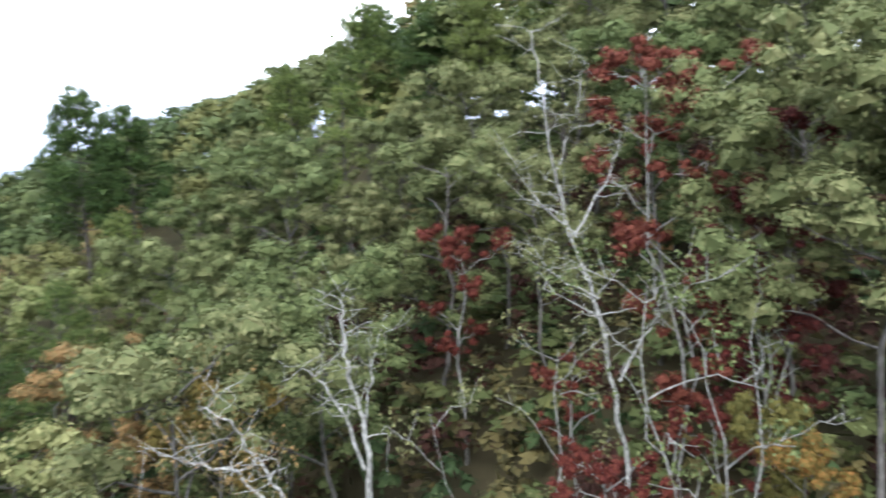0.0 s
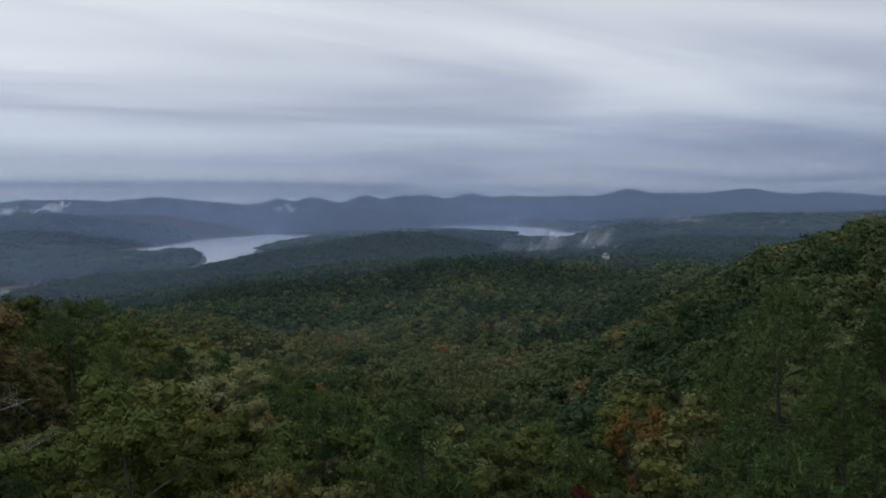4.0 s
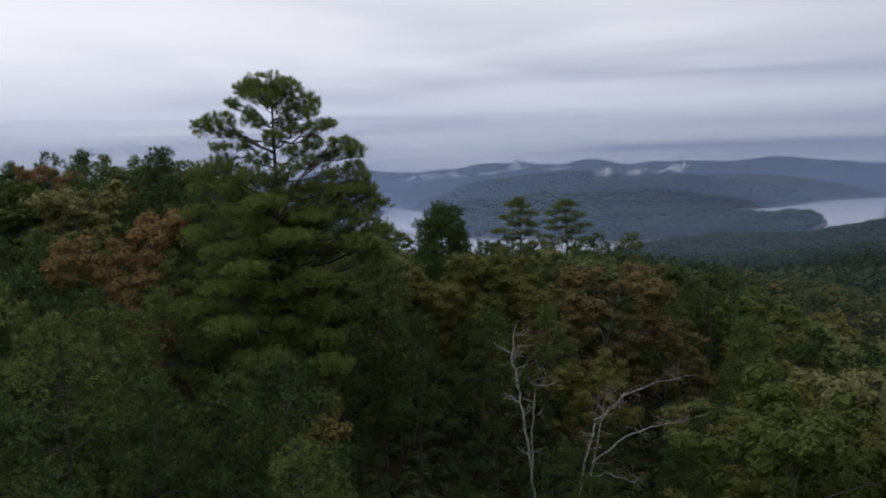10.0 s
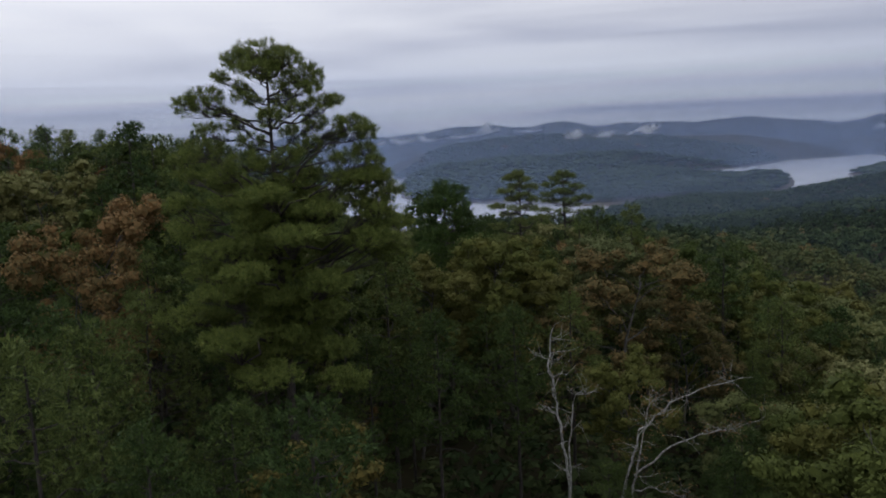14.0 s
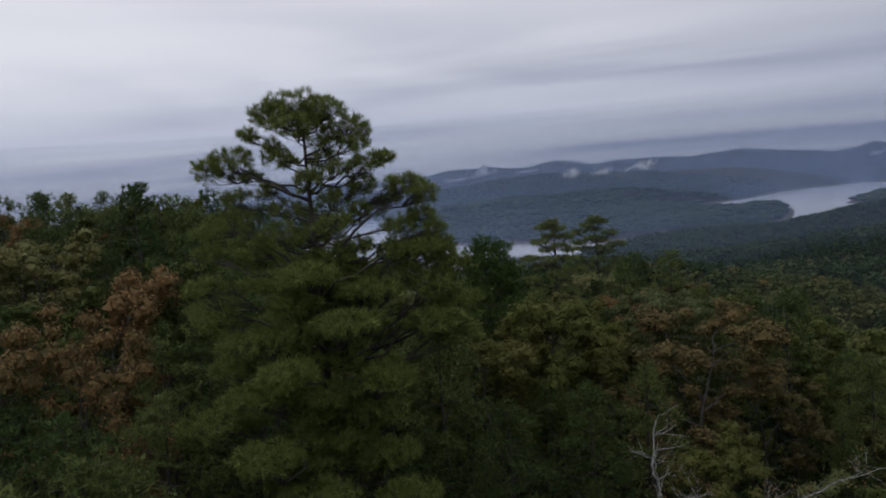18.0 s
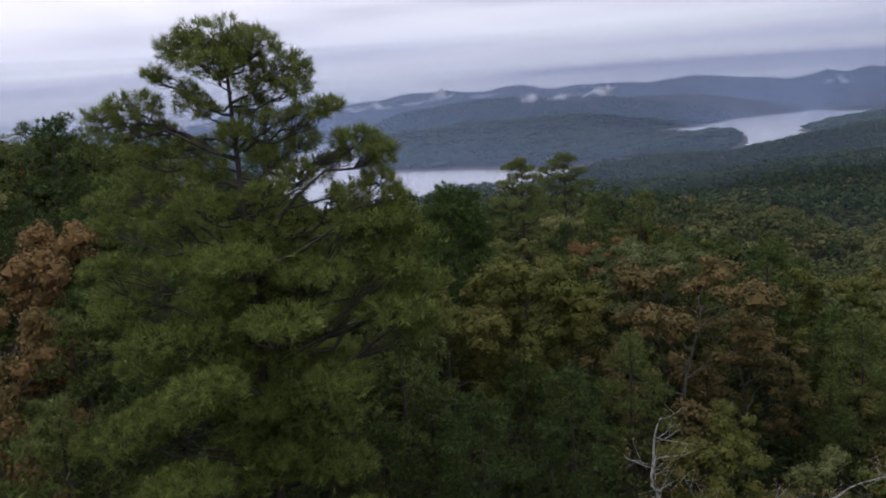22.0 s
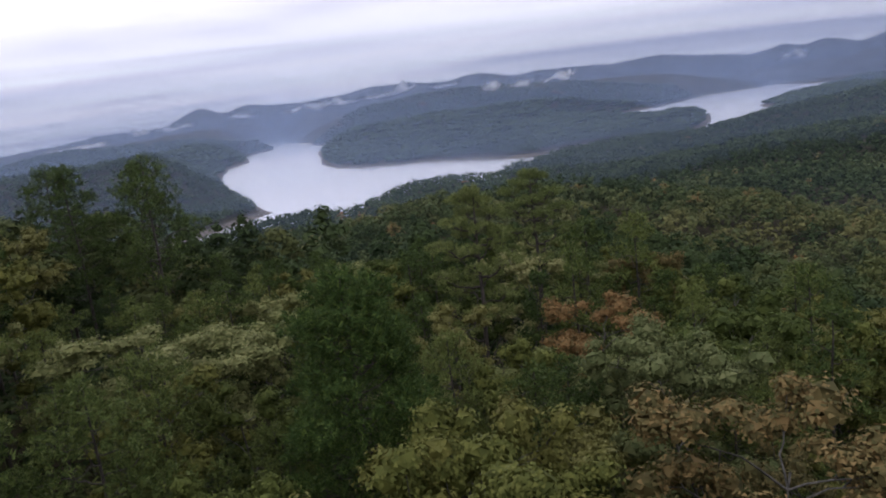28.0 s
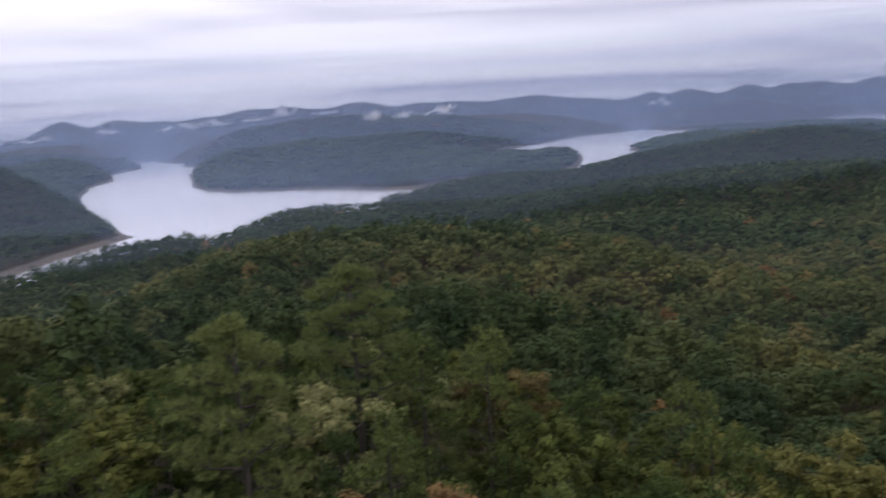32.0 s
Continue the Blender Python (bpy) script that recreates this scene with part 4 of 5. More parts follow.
# the big pine ahead of the drone: an open, lobed head above a broad skirt
HEAD = [(0.6, 0.5, 2.8, 0.7, 0.4, 0.7), (-0.9, -0.3, 2.7, 0.7, 0.4, 0.7), (1.4, -0.4, 3.2, 0.6, 0.35, 0.6), (-1.8, 0.2, 3.9, 0.7, 0.35, 0.6), (1.0, 0.3, 4.4, 0.7, 0.4, 0.7), (-1.0, 0.4, 4.7, 0.8, 0.45, 0.8), (-0.2, 0.0, 0.7, 1.45, 0.75, 2.0), (-1.3, 0.4, 0.9, 0.95, 0.6, 1.4), (1.0, -0.3, 1.0, 1.0, 0.65, 1.4), (0.1, 1.1, 1.3, 1.1, 0.6, 1.2), (-0.2, -1.1, 1.5, 1.0, 0.55, 1.1),
        (1.9, 0.2, 1.7, 0.8, 0.6, 1.2), (2.1, -0.3, 2.3, 0.6, 0.4, 0.7), (-2.3, 0.3, 1.6, 0.5, 0.3, 0.5), (-1.4, 0.5, 2.2, 0.5, 0.45, 0.5), (0.8, 0.4, 2.1, 0.8, 0.5, 0.9),
        (-3.1, 0.2, 2.6, 1.0, 0.6, 1.4), (-3.8, -0.5, 2.9, 0.6, 0.5, 0.8), (-2.6, 0.6, 3.3, 0.7, 0.35, 0.6), (-3.0, -0.3, 4.0, 0.7, 0.35, 0.5),
        (0.2, -0.7, 3.6, 0.75, 0.5, 1.0), (2.6, -0.3, 3.0, 0.75, 0.3, 0.8), (3.1, 0.4, 2.9, 0.4, 0.25, 0.4), (2.1, 0.4, 3.9, 0.75, 0.45, 0.9),
        (3.8, 0.0, 4.1, 0.8, 0.5, 1.3), (4.6, -0.4, 4.5, 0.6, 0.45, 1.0), (3.2, 0.4, 4.6, 0.5, 0.3, 0.5), (4.4, 0.4, 5.4, 0.75, 0.45, 0.9), (4.9, -0.2, 5.9, 0.5, 0.35, 0.6), (3.6, -0.4, 5.7, 0.8, 0.45, 0.8),
        (2.1, 0.5, 5.0, 1.0, 0.5, 1.2), (1.0, -0.8, 5.4, 0.8, 0.45, 0.8), (-1.1, -0.8, 5.7, 1.0, 0.6, 1.2), (-0.2, 0.6, 5.9, 0.9, 0.5, 0.9),
        (-3.2, 0.5, 5.0, 1.1, 0.6, 1.2), (-4.0, -0.4, 5.4, 0.8, 0.5, 0.8), (-2.4, -0.6, 6.0, 1.0, 0.5, 1.0), (-4.2, 0.3, 6.3, 0.9, 0.5, 0.9), (3.6, -0.5, 6.6, 1.0, 0.5, 0.9), (1.6, 0.2, 6.4, 0.9, 0.5, 0.9)]
FLANK = [(4.4, 0.0, 6.7, 1.0, 0.55, 1.3), (5.3, 0.3, 7.3, 0.95, 0.5, 1.2), (4.8, -0.3, 8.1, 1.1, 0.55, 1.3), (3.5, 0.2, 7.6, 1.2, 0.6, 1.3), (5.7, 0.0, 8.9, 1.0, 0.5, 1.1), (4.2, 0.4, 9.2, 1.2, 0.6, 1.2),
         (5.5, -0.2, 10.2, 1.1, 0.55, 1.2), (-4.6, 0.2, 7.6, 1.0, 0.5, 1.0), (-4.2, -0.3, 9.0, 1.1, 0.55, 1.1)]
r_ = np.random.default_rng(5)
SKIRT = [(math.cos(k * 2.4) * q, math.sin(k * 2.4) * q, 6.6 + 9.5 * k / 40 + r_.uniform(-0.3, 0.3), r_.uniform(1.0, 1.6), r_.uniform(0.36, 0.6), 2.1)
         for k, q in enumerate(r_.uniform(1.4, 5.0, 40))]
SKIRT += [(math.cos(k * 2.1) * q, math.sin(k * 2.1) * q, 6.8 + 9.0 * k / 26, 1.1, 0.6, 1.5) for k, q in enumerate(r_.uniform(0.6, 2.2, 26))]
hero = pine("pine", 11, tall(-6.4, 33.2, 134.8), HEAD + FLANK + SKIRT, 60, 38, 0.24, 0.0105, 0.36, True, lit_needles, 6.3, 1.15)
stand(hero, -6.4, 33.2, "tall old pine with a rounded open crown on the ridge", "tree", reach=3.2)
second = pine("pine", 12, tall(1.4, 58.4, 126.8), round_lobes(3, 40, 3.4, 8.0, 1.0, 1.1), 44, 30, 0.27, 0.018, 0.26, False, lit_needles, 0.5)
stand(second, 1.4, 58.4, "bushy bright green pine below the big one", "tree", reach=3)
TIERS = [(0.0, 0.0, 0.5, 0.8, 0.4, 1.2), (0.9, 0.3, 0.9, 0.8, 0.35, 1.0), (-0.9, -0.4, 1.1, 0.8, 0.35, 1.0), (-1.7, 0.5, 1.9, 0.9, 0.35, 1.1), (1.6, -0.5, 2.2, 1.0, 0.35, 1.1), (0.2, 1.2, 1.8, 0.9, 0.35, 0.9),
         (-0.5, -1.0, 2.6, 0.9, 0.35, 0.9), (0.7, 0.5, 3.0, 0.9, 0.35, 0.9), (-2.0, -0.2, 3.1, 0.9, 0.35, 0.9), (2.6, 0.2, 3.7, 1.1, 0.35, 1.1), (-1.4, 0.6, 4.0, 1.1, 0.35, 1.0), (0.6, -1.5, 3.8, 0.9, 0.35, 0.8),
         (1.3, 0.9, 4.6, 1.1, 0.35, 1.0), (-2.6, -0.3, 5.0, 1.2, 0.4, 1.1), (0.0, -0.9, 5.2, 1.0, 0.4, 0.9), (2.6, 0.4, 5.6, 1.2, 0.4, 1.1), (-1.0, 1.1, 6.0, 1.2, 0.4, 1.0), (1.2, 1.2, 6.8, 1.2, 0.4, 1.1),
         (-2.2, 0.2, 7.0, 1.3, 0.4, 1.1), (2.9, -0.4, 7.6, 1.2, 0.4, 1.0), (0.2, -1.2, 7.8, 1.2, 0.45, 1.0), (-1.5, 0.8, 8.4, 1.4, 0.5, 1.3), (1.6, 0.6, 9.2, 1.5, 0.5, 1.3)]
twin = pine("pine", 13, tall(9.2, 81.5, 126.6), [(-0.85 * a, b, c * 1.1, d * 1.05, e * 0.85, g) for a, b, c, d, e, g in TIERS], 44, 24, 0.3, 0.022, 0.3, True, needles_old, 0.0, 2.0)
stand(twin, 9.2, 81.5, "thin old pine with flat sparse tiers of needles", "tree", "sparse old pines", reach=3)
twin = pine("pine", 14, tall(16.0, 95.2, 125.8), [(a, b, c, d * 1.2, e * 0.85, g) for a, b, c, d, e, g in TIERS], 48, 24, 0.29, 0.02, 0.34, True, needles_old, 0.0, 2.2)
stand(twin, 16.0, 95.2, "old pine with a gnarled trunk and flat tiers of needles", "tree", "sparse old pines", reach=3)

# pines on the knoll and on the hillside
PINES = [pine("pine", 20 + k, 20, round_lobes(20 + k, 24, 3.3 + 0.4 * (k % 3), 9.5 + (k % 2) * 2, 1.0, 1.25), 30, 15, 0.32, 0.026, 0.2, False, None, 0.3) for k in range(5)]
SKY_PINES = [pine("pine", 220 + k, 20, round_lobes(220 + k, 30, 3.0, 8.5, 1.0, 1.2), 22, 13, 0.42, 0.045, 0.2, False, None, 0.3) for k in range(2)]
SAGE_OAKS = [broadleaf("oak", 240 + k, 15, 4.0, leaf_sage, bark_oak, 11, 7, 115, 0.064) for k in range(3)]
OAKS = [broadleaf("oak", 40 + k, 15, 3.9 + 0.3 * (k % 3), leaf_oak, bark_oak, 10, 7, 80, 0.08) for k in range(5)]
PALE_OAKS = [broadleaf("oak", 50 + k, 14, 4.2, leaf_pale, bark_oak, 11, 7, 130, 0.072) for k in range(2)]
RUSTY = [broadleaf("oak", 60 + k, 14, 4.0, leaf_rust, bark_oak, 11, 7, 120, 0.072) for k in range(2)]
MAPLES = [broadleaf("maple", 70 + k, 13, 3.0, leaf_red, bark_pale, 10, 7, 50, 0.07, clump=0.12) for k in range(2)]
GOLDEN = [broadleaf("hickory", 75 + k, 12, 2.8, leaf_gold, bark_oak, 9, 6, 70, 0.085) for k in range(1)]
LIGHT = [broadleaf("birch", 80 + k, 14, 2.0, leaf_sage, bark_pale, 8, 5, 26, 0.06, 0.4, 2 + k % 2, 0.085) for k in range(3)]
BIRCH = [broadleaf("birch", 184 + k, 14, 2.6 + 0.3 * (k % 2), leaf_sage, bark_pale, 9, 6, 12, 0.06, 0.36, 1 + (k + 1) % 3, 0.075) for k in (1, 3)]
RED_TALL = [broadleaf("maple", 173 + k, 14, 1.9, leaf_red, bark_pale, 16, 8, 50, 0.05, 0.2, 2, 0.06, clump=0.13) for k in range(2)]
FINE_OAKS = [broadleaf("oak", 90 + k, 15, 4.0, leaf_oak, bark_oak, 12, 8, 130, 0.07) for k in range(3)]
HILL_OAKS = [broadleaf("oak", 95 + k, 15, 3.8, leaf_sage, bark_oak, 13, 8, 120, 0.055, thick=0.12) for k in range(3)]
FAR_OAKS = [broadleaf("oak", 100 + k, 15, 4.0, leaf_oak, bark_oak, 10, 5, 60, 0.105, clump=0.17) for k in range(4)]
FAR_PALE = [broadleaf("oak", 110 + k, 15, 4.0, leaf_pale, bark_oak, 10, 5, 60, 0.105, clump=0.17) for k in range(2)]
FAR_PINES = [pine("pine", 120 + k, 20, round_lobes(120 + k, 15, 3.3 + 0.4 * (k % 3), 9.5 + (k % 2) * 2, 1.0, 1.0), 20, 10, 0.42, 0.045, 0.2, False, None, 0.3) for k in range(4)]
used = set()


def plant(stock, k, x, y, top, label, category="tree", group="", reach=2.2, wide=1.0):
    """One more tree of a kind, scaled to end at that height."""
    src = stock[k % len(stock)]
    h = max(4.0, tall(x, y, top))
    full = max(max(v[2] for v in c.bound_box) for c in src.children)
    sc = h / full
    m = Matrix.Translation((x, y, ground_at(x, y))) @ pose(0, 0, 0, 0, 0, (k * 137.5) % 360) @ Matrix.Diagonal((sc * wide, sc * wide, sc, 1))
    taken.append((x, y, reach))
    if src.name in used:
        ob = src.copy()
        scene.collection.objects.link(ob)
        for c in src.children:
            d = c.copy()
            scene.collection.objects.link(d)
            d.parent = ob
        ob.matrix_basis = m
    else:
        used.add(src.name)
        ob = src
        ob.matrix_basis = m
    return tagged(ob, label, category, group)


DARK_PINE = "dark green pine with a full crown"
for k, (x, y, top) in enumerate([(-42, 96, 134.0), (-36, 92, 134.5), (-48, 92, 134.2), (-55, 88, 133.2), (-62, 92, 132.5), (-33, 99, 132.5), (-50, 104, 134.4),
                                 
                                 (49, 9, 122.5), (53, 5, 121.5), (45, 4, 119.5), (-16, 60, 126), (-22, 66, 127), (-9, 76, 121.5), (-14, 88, 121), (4, 46, 119), (-1, 42, 120),
                                 (-3, 38, 119.5), (-8.5, 36, 121), (-9, 30, 118.5), (-4, 29.5, 117), (-2, 50, 122), (3, 70, 121.5), (-10.5, 40, 126.3), (-2, 41, 124.6), (-13.5, 46, 127.5), (0.8, 36.5, 121), (-18, 52, 127), (-26, 58, 128.5), (-12, 55, 126), (-17, 100, 131), (-20, 108, 130.5), (-12.5, 103, 121), (-8, 108, 119), (-25, 104, 131), (-30, 112, 131)]):
    plant(PINES, k, x, y, top, DARK_PINE, group="ridge pines", reach=2.6)
for k, (x, y, top) in enumerate([(73, -6.2, 135.3), (71.2, -9.6, 133.4), (69, -27, 140.8), (74.3, -22, 136.5), (66, -31, 139.5), (63, -34, 141), (71, -34, 143), (76, -30, 142), (60, -39, 144)]):
    plant(SKY_PINES, k, x, y, top, "dark pine standing above the hillside oaks", group="hillside pines", reach=2.6)
for k, (x, y, top) in enumerate([(54, -6, 123), (49, -3, 121), (57, -1, 122), (60, -9, 126)]):
    plant(PINES, k, x, y, top, "green pine on the hillside among sage-green oaks", group="hillside pines", reach=2.4)
plant(PALE_OAKS, 0, -9.8, 71.5, 122.9, "pale sage-green oak with a broad round crown", reach=5, wide=1.5)
plant(PALE_OAKS, 1, 11.5, 71.5, 117.6, "pale oak turning tan below two old pines", reach=4, wide=1.35)
plant(PALE_OAKS, 0, 3.0, 72.5, 116.8, "pale sage-green oak among pines", reach=3.5, wide=1.1)
plant(RUSTY, 0, 18.0, 71, 116.0, "oak with orange-brown leaves", reach=3, wide=0.9)
plant(PINES, 3, 27.5, -2.0, 120.2, DARK_PINE, group="hillside pines", reach=2.6)
plant(PINES, 4, 31.8, 1.5, 119.6, DARK_PINE, group="hillside pines", reach=2.6)
plant(PALE_OAKS, 1, 20, 44, 113, "pale oak turning yellow below the ridge", reach=3.5)
plant(RUSTY, 0, -18.2, 38.5, 126.0, "oak with rusty brown autumn leaves", reach=3.0, wide=0.75)
plant(RUSTY, 1, 14.6, 52.2, 121.6, "oak with rusty brown autumn leaves on the slope", reach=4.5, wide=1.15)
plant(RUSTY, 0, 20.5, 57, 117, "oak with dull brown autumn leaves", reach=3.5)
plant(RUSTY, 1, 15.5, 76, 119.0, "oak with thinning tan leaves", reach=3.5, wide=1.1)
plant(GOLDEN, 0, -2.7, 23, 119.4, "small hickory with yellowing leaves", reach=2)
plant(GOLDEN, 1, 18.9, 12.6, 118.0, "hickory with dull gold leaves", reach=2, wide=0.6)
plant(GOLDEN, 2, 55.3, 23.1, 111.2, "small hickory turned orange", reach=2, wide=0.75)
plant(MAPLES, 0, 22.5, 3.6, 117.7, "red maple in the shade of oaks", reach=1.5, wide=0.4)
plant(MAPLES, 1, 24.6, 3.2, 118.2, "red maple among green oaks", reach=1.5, wide=0.4)
for k, (x, y, top, wide) in enumerate([(33.0, -28.9, 132.4, 1.0), (30.8, -30.6, 129, 0.9)]):
    plant(RED_TALL, k, x, y, top, "tall slender red maple with grey stems", group="red maples", reach=2, wide=wide)
for k, (x, y, top) in enumerate([(28.6, -22.2, 119.5), (42.2, -23.5, 125), (27.4, -11.8, 119.6), (30.6, -30.2, 123.2), (35, -25.5, 120.5), (29.5, -27.5, 119.5)]):
    plant(MAPLES, k, x, y, top, "small dark red maple in the understory", group="understory maples", reach=1.2, wide=0.8)
for k, (x, y, top) in enumerate([(28.3, -16.9, 118.6), (27.9, -27.4, 120.2), (37.1, -13.1, 121.2), (26.5, -27.5, 119.5)]):
    plant(GOLDEN, k, x, y, top, "small hickory with orange-yellow leaves", group="understory hickories", reach=1.2, wide=0.8)
plant(BIRCH, 101, 30.4, -20.4, 123.0, "slender white birch with bare limbs", reach=1.5, wide=0.8)
plant(BIRCH, 100, 26.4, -25.6, 125.6, "pale birch leaning among oaks", reach=1.5, wide=0.9)
for k, (x, y, top) in enumerate([(30.2, -30.8, 131.5), (48, -33, 136), (40, -33, 134), (26.4, -31.5, 132.0), (55, -25, 131.0), (52, -12, 125), (25.5, -35, 134), (45, -15.8, 123), (68.7, -18.9, 131), (50, -21, 127), (48, -28, 133), (58, -17, 127.5), (41, -27, 129), (46, -38, 142), (39, -43, 141.5), (53, -37, 144), (44, -47, 146), (35, -45, 140), (37, -38, 137)]):
    plant(HILL_OAKS, k, x, y, top, "oak with sage-green leaves on the hillside", group="hillside oaks", reach=2.8)



def bare_birch(seed, x, y, turn, lines, label, leaf_mat, leaves=9, sink=0.0):
    """A pale, nearly bare birch. lines: thickness at the foot and at the tip, then (across, height over the lake) along each stem or limb."""
    r = np.random.default_rng(seed)
    wood, tips, g = Wood(), [], ground_at(x, y)
    for thick0, thick1, line in lines:
        p = np.array([(a, 0.0, h - sink - g) for a, h in line])
        p[:, 1] = np.cumsum(r.normal(0, 0.18, len(p)))
        n = 4 * (len(p) - 1) + 1
        q = np.linspace(0, len(p) - 1, n)
        fine_ = np.stack([np.interp(q, np.arange(len(p)), p[:, k]) for k in range(3)], 1) + r.normal(0, 0.05, (n, 3))
        girth = np.linspace(thick0, thick1, n) * 0.55 * r.uniform(0.9, 1.1, n)
        wood.limb(fine_, girth, 6)
        for k in range(3 * len(p)):
            at = int(r.integers(n // 3, n))
            way = r.normal(size=3) * [1, 1, 0.4] + [0, 0, 0.5]
            way *= r.uniform(0.5, 1.5) / np.linalg.norm(way)
            twig = bowed(r, fine_[at], fine_[at] + way, 5, 0.06)
            wood.limb(twig, np.linspace(min(0.028, girth[at] * 0.5), 0.006, 5), 4)
            for m in range(2):
                tip = twig[3] + r.normal(size=3) * 0.4
                wood.limb((twig[2 + m], tip), (0.01, 0.004), 3)
                tips.append(tip)
            tips.append(twig[4])
    c_ = np.repeat(np.array(tips), leaves, 0)
    v, f = leaf_tris(c_ + r.normal(size=c_.shape) * 0.22, np.array([0, 0, 0.6]) + r.normal(size=c_.shape), 0.045)
    ob = put_parts("birch", wood.mesh("trunk", bark_birch), flat_mesh("crown", v, f, leaf_mat))
    return stand(ob, x, y, label, "tree", "", turn, 1.0, 1.8)


bare_birch(301, 6.6, 33.5, 0, [(0.19, 0.05, [(1.1, 105), (0.95, 109), (0.8, 112.4), (0.43, 115.3), (0.14, 117.5), (-0.14, 119.2), (-0.14, 120.4), (0.17, 121.5)]),
                               (0.1, 0.03, [(0.75, 113.0), (0.86, 115.8), (1.14, 117.7), (2.1, 117.9)])], "white-barked birch with a slender forked stem", leaf_rust, 6, 0.8)
bare_birch(302, 10.7, 34.5, 0, [(0.17, 0.02, [(-0.5, 106), (-0.6, 112.4), (-0.1, 114.7), (0.4, 116.4), (2.0, 117.8), (4.0, 118.5), (6.2, 118.8)]),
                                (0.12, 0.025, [(-0.2, 106), (0.1, 113.0), (0.7, 115.5), (0.9, 117.0), (1.4, 118.0)]),
                                (0.09, 0.018, [(0.2, 113.6), (2.2, 115.1), (3.7, 115.7), (5.4, 115.8), (7.1, 116.5)]),
                                (0.07, 0.015, [(0.1, 112.8), (1.2, 113.2), (2.6, 112.6)])], "pale birch with long spreading bare limbs", leaf_rust, 8, 1.7)
bare_birch(303, 32.3, -16.4, -90, [(0.2, 0.05, [(0.2, 112), (0.0, 117.8), (0.0, 119.9), (-0.35, 121.3), (-0.5, 122.3), (-0.45, 123.6)]), (0.13, 0.03, [(0.0, 118.2), (-0.55, 120.0), (-1.1, 121.1), (-1.9, 121.8)]),
                                   (0.09, 0.02, [(0.0, 119.6), (0.4, 121.0), (0.7, 122.4)])], "white-barked birch with forked stems on the hillside", leaf_sage)
bare_birch(304, 28.6, -13.4, -90, [(0.12, 0.025, [(0.2, 112), (0.0, 119.3), (-0.5, 120.4), (-1.05, 121.4), (-1.9, 122.1)]), (0.1, 0.02, [(-0.1, 118.6), (-1.0, 120.2), (-2.2, 120.5), (-3.0, 120.9)])],
           "leaning pale birch with bare limbs", leaf_rust)
bare_birch(305, 31.6, -25.4, -90, [(0.17, 0.03, [(0.2, 110), (0.0, 116.9), (-0.4, 120.2), (-0.9, 122.8), (-1.7, 125.0), (-2.4, 127.2), (-2.8, 129.5), (-3.1, 131.3)]), (0.08, 0.015, [(-0.9, 122.8), (-2.2, 123.6), (-3.4, 125.0)]),
                                   (0.08, 0.015, [(-1.7, 125.0), (-0.6, 126.5), (0.2, 128.2)]), (0.06, 0.012, [(-2.4, 127.2), (-1.6, 128.8), (-1.3, 130.5)]), (0.08, 0.015, [(-0.4, 120.2), (1.0, 121.6), (1.6, 123.0)]),
                                   (0.07, 0.012, [(-1.7, 125.0), (-3.0, 126.0), (-4.2, 127.6)])], "tall grey-white birch with long bare limbs", leaf_sage)

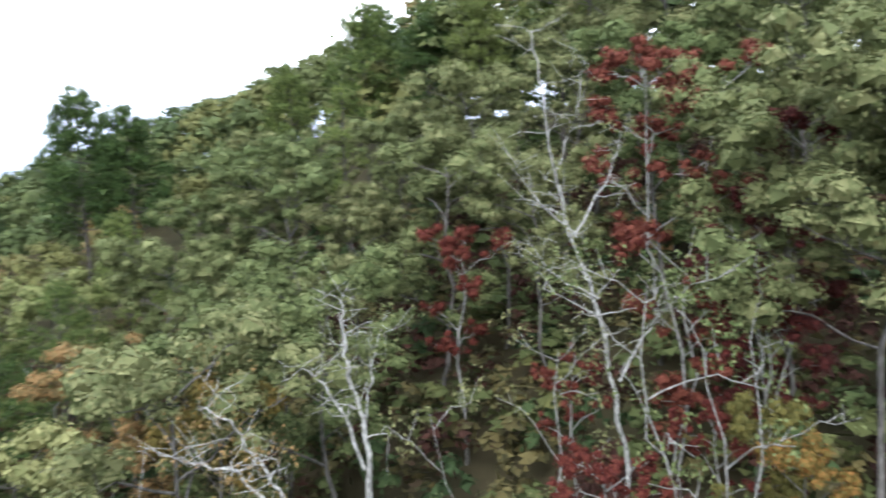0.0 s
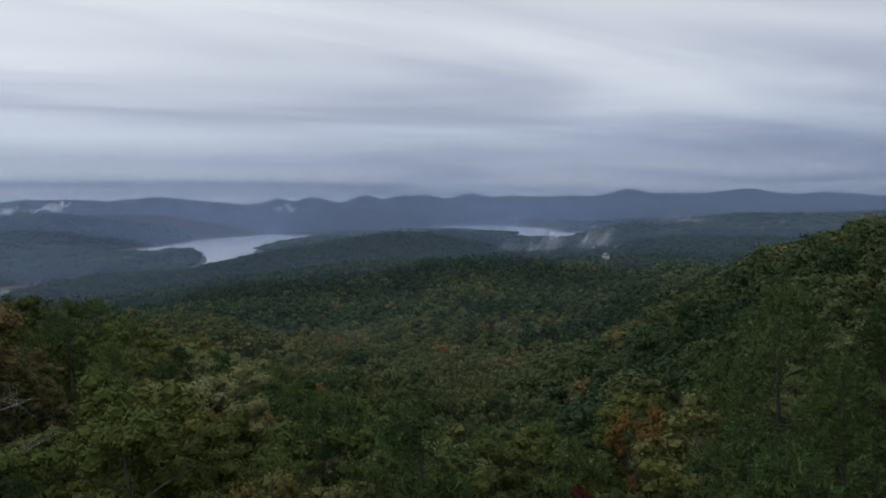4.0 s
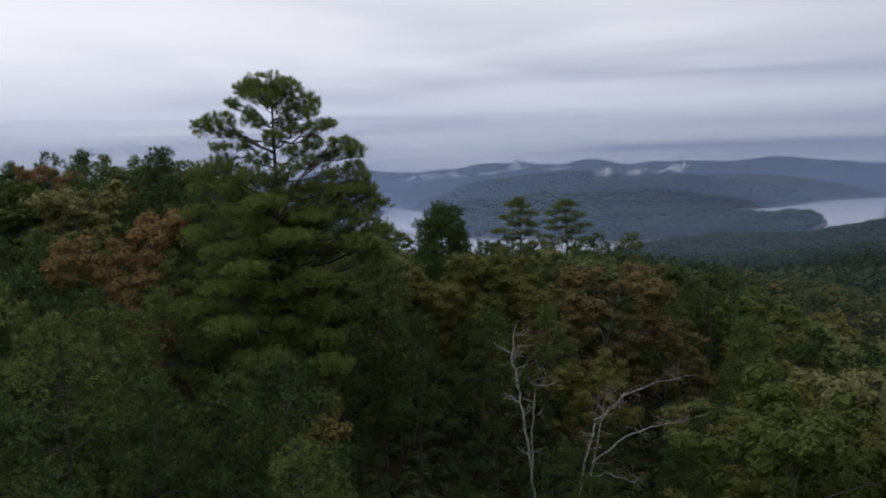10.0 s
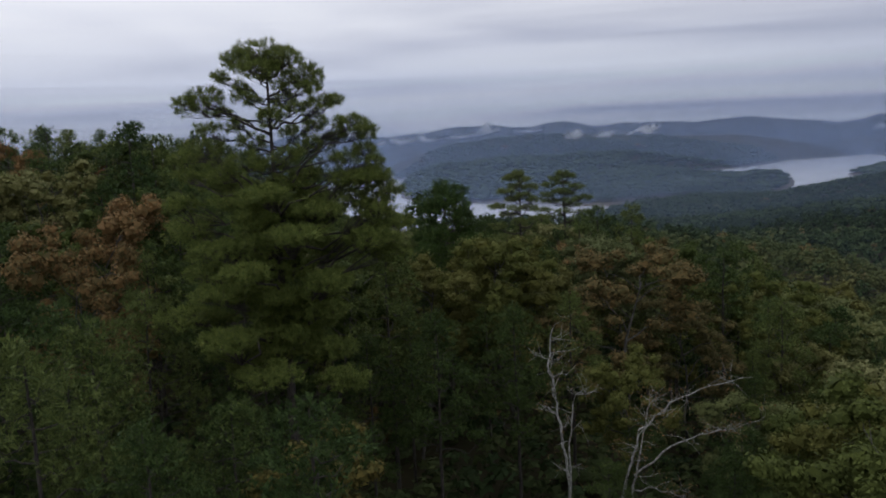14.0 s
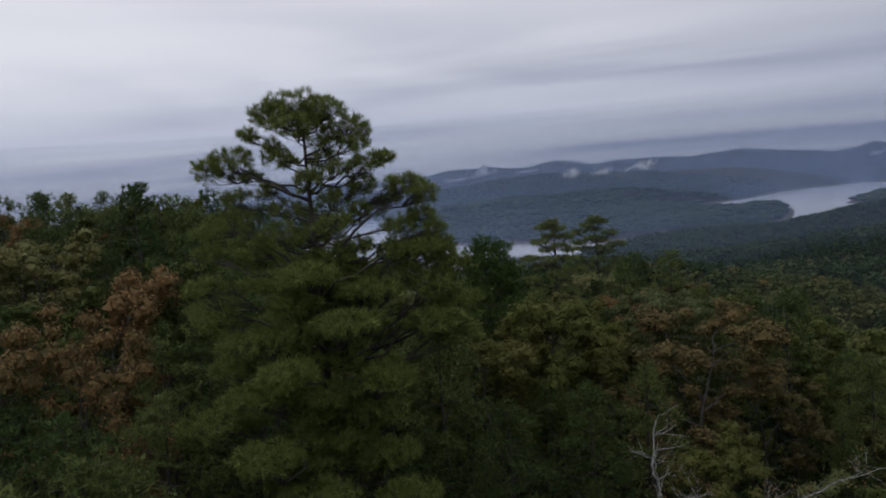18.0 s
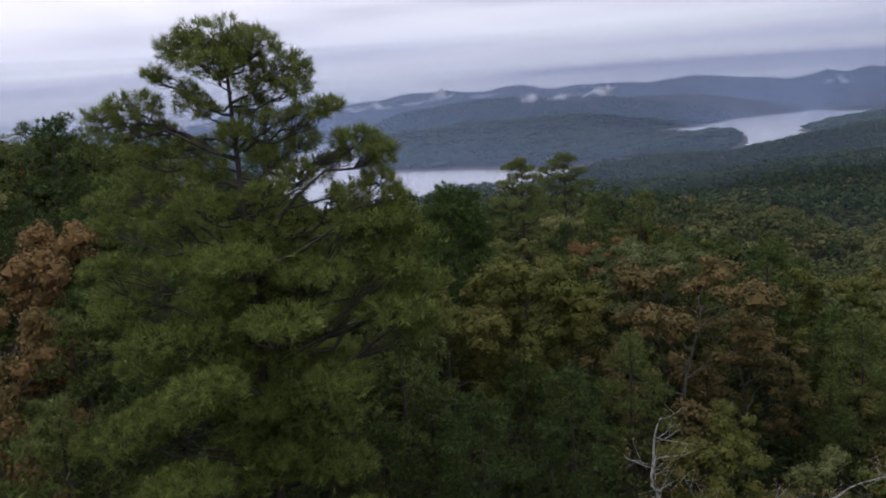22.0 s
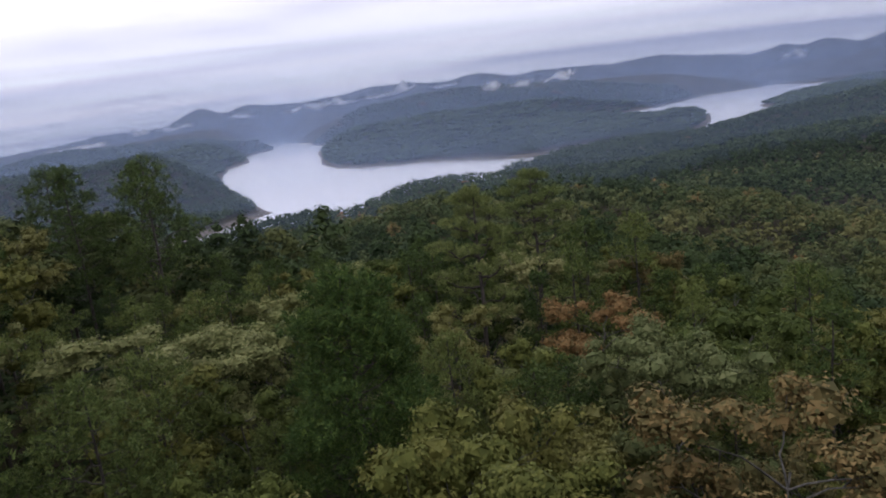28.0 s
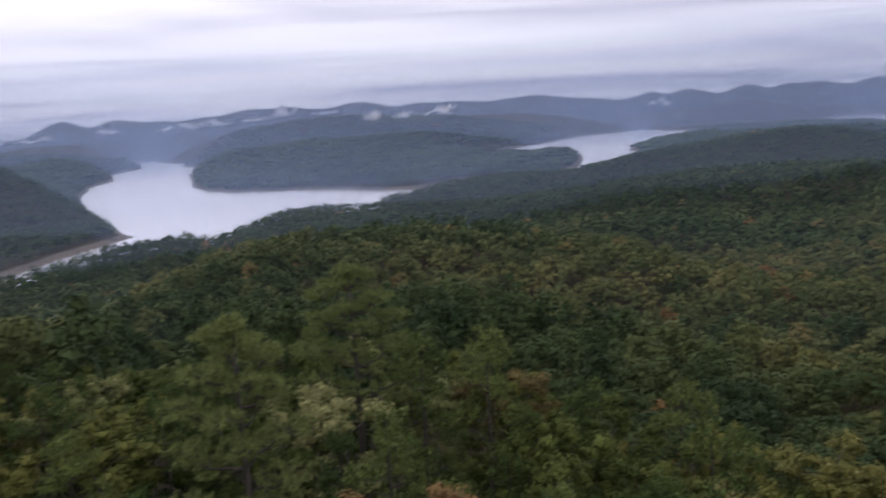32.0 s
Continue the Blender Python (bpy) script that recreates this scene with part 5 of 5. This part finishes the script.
# the rest of the near woods
r_ = np.random.default_rng(99)
places = [(a, b, 1.4) for a in np.arange(-75, 90, 6.1) for b in np.arange(-72, 112, 6.1)] + [(a, b, 0.7) for a in np.arange(-40, 62, 4.6) for b in np.arange(24, 112, 4.6)]
for gx_, gy_, room in places:
    x, y = gx_ + r_.uniform(-2, 2), gy_ + r_.uniform(-2, 2)
    w = math.degrees(math.atan2(x, y + 10))
    pick, high, k = r_.uniform(), r_.uniform(), int(r_.integers(0, 1000))
    d = float(off_path(np.array([x]), np.array([y]))[0])
    if d > NEAR or not (-50 < w < 142) or any((x - a) ** 2 + (y - b) ** 2 < (rr + room) ** 2 for a, b, rr in taken):
        continue
    near_path = max(0.0, 1 - max(0.0, d - 2) / 18)
    if -30 < x < 3 and 8 < y < 46 and pick > 0.3:
        pick = 0.3 + 0.25 * (pick - 0.3)
    g = ground_at(x, y)
    top = g + 11.0 + 7.0 * high
    top = min(top, 132 - 12.0 * near_path)
    if y > 20 and -0.25 < x / y < 0.18:
        top = min(top, 129.2 - 0.105 * y)
    if -2 < x < 28 and 62 < y < 100:
        top = min(top, 120.0)
    if 1 < x < 18 and 6 < y < 38:
        top = min(top, 114.0)
    if w > 85 and math.hypot(x - 8, y + 12) < 23:
        continue
    if w > 50:
        top = min(top, float(canopy_cap(x, y)) - 2.5 * high)
    if top - g < 5:
        continue
    oaks = FINE_OAKS if d < 17 else OAKS if d < 31 else FAR_OAKS
    pale = HILL_OAKS[1:] if d < 17 else PALE_OAKS if d < 23 else FAR_PALE
    pines_ = PINES if d < 23 else FAR_PINES
    east = w > 60
    if w > 96 and d < 27:
        oaks = pale = HILL_OAKS[1:]
    elif w > 68 and d > 17:
        oaks, pale = SAGE_OAKS, FAR_PALE
    if pick < (0.22 if east else 0.46):
        plant(pines_, k, x, y, top + (1.5 if near_path == 0 else 0), "green pine among the oaks", group="pines in the wood", reach=1.6)
    elif pick < 0.83:
        plant(oaks, k, x, y, top, "oak in green and olive leaf", group="oaks in the wood", reach=1.6)
    elif pick < 0.92 and (y > 25 or east):
        plant(pale, k, x, y, top, "oak with pale sage-green leaves", group="pale oaks", reach=1.6)
    elif pick < 0.955:
        plant(RUSTY, k, x, y, top, "oak with rust-brown leaves", group="rusty oaks", reach=1.6)
    elif pick < 0.98 and (east or y < 10):
        plant(LIGHT, k, x, y, top, "pale birch with thin foliage", group="birches", reach=1.6)
    elif east or y < 10:
        plant(MAPLES, k, x, y, top - 2, "red maple in the understory", group="maples", reach=1.6)


# stock that found no place
for src in itertools.chain(PINES, SKY_PINES, SAGE_OAKS, OAKS, PALE_OAKS, RUSTY, MAPLES, GOLDEN, LIGHT, BIRCH, RED_TALL, FINE_OAKS, HILL_OAKS, FAR_OAKS, FAR_PALE, FAR_PINES):
    if src.name not in used:
        for c in list(src.children):
            bpy.data.objects.remove(c)
        bpy.data.objects.remove(src)


# a pale house among the trees across the valley
def house(x, y, turn):
    """A small white house: walls, gabled roof, a door and windows."""
    ob = new("house")
    ob.matrix_basis = Matrix.Translation((x, y, ground_at(x, y))) @ pose(0, 0, 0, 0, 0, turn)
    wall_mat, t, b = material("white_siding")
    b.inputs["Roughness"].default_value = 0.7
    n = node(t, "ShaderNodeTexNoise", Scale=0.8, Detail=4.0)
    r = ramp_node(t, [(0.3, (0.62, 0.62, 0.6)), (0.7, (0.8, 0.8, 0.78))])
    t.links.new(n.outputs[0], r.inputs[0])
    t.links.new(r.outputs[0], b.inputs["Base Color"])
    roof_mat, t, b = material("grey_roof")
    b.inputs["Base Color"].default_value, b.inputs["Roughness"].default_value = (0.2, 0.2, 0.22, 1), 0.6
    dark_mat, t, b = material("window_glass")
    b.inputs["Base Color"].default_value, b.inputs["Roughness"].default_value = (0.03, 0.035, 0.04, 1), 0.1

    def block(name, c, s_, mat):
        bm = bmesh.new()
        bmesh.ops.create_cube(bm, size=1)
        bmesh.ops.scale(bm, vec=s_, verts=bm.verts)
        bmesh.ops.translate(bm, vec=c, verts=bm.verts)
        me = bpy.data.meshes.new(name)
        bm.to_mesh(me)
        bm.free()
        me.materials.append(mat)
        p = new(name, me)
        p.parent = ob
        return p
    block("wall", (0, 0, 6.5), (16, 9, 15), wall_mat)
    v = [(-8.6, -5.2, 13.8), (8.6, -5.2, 13.8), (8.6, 5.2, 13.8), (-8.6, 5.2, 13.8), (-8.6, 0, 17.4), (8.6, 0, 17.4)]
    me = bpy.data.meshes.new("roof")
    me.from_pydata(v, [], [(0, 1, 5, 4), (2, 3, 4, 5), (0, 4, 3), (1, 2, 5), (3, 2, 1, 0)])
    me.materials.append(roof_mat)
    p = new("roof", me)
    p.parent = ob
    for k in range(4):
        block("window", (-5.5 + 3.6 * k, -4.52, 10.5), (1.4, 0.12, 1.8), dark_mat)
    return tagged(ob, "small white house with a grey roof among the trees", "house")


house(828, 642, 40)
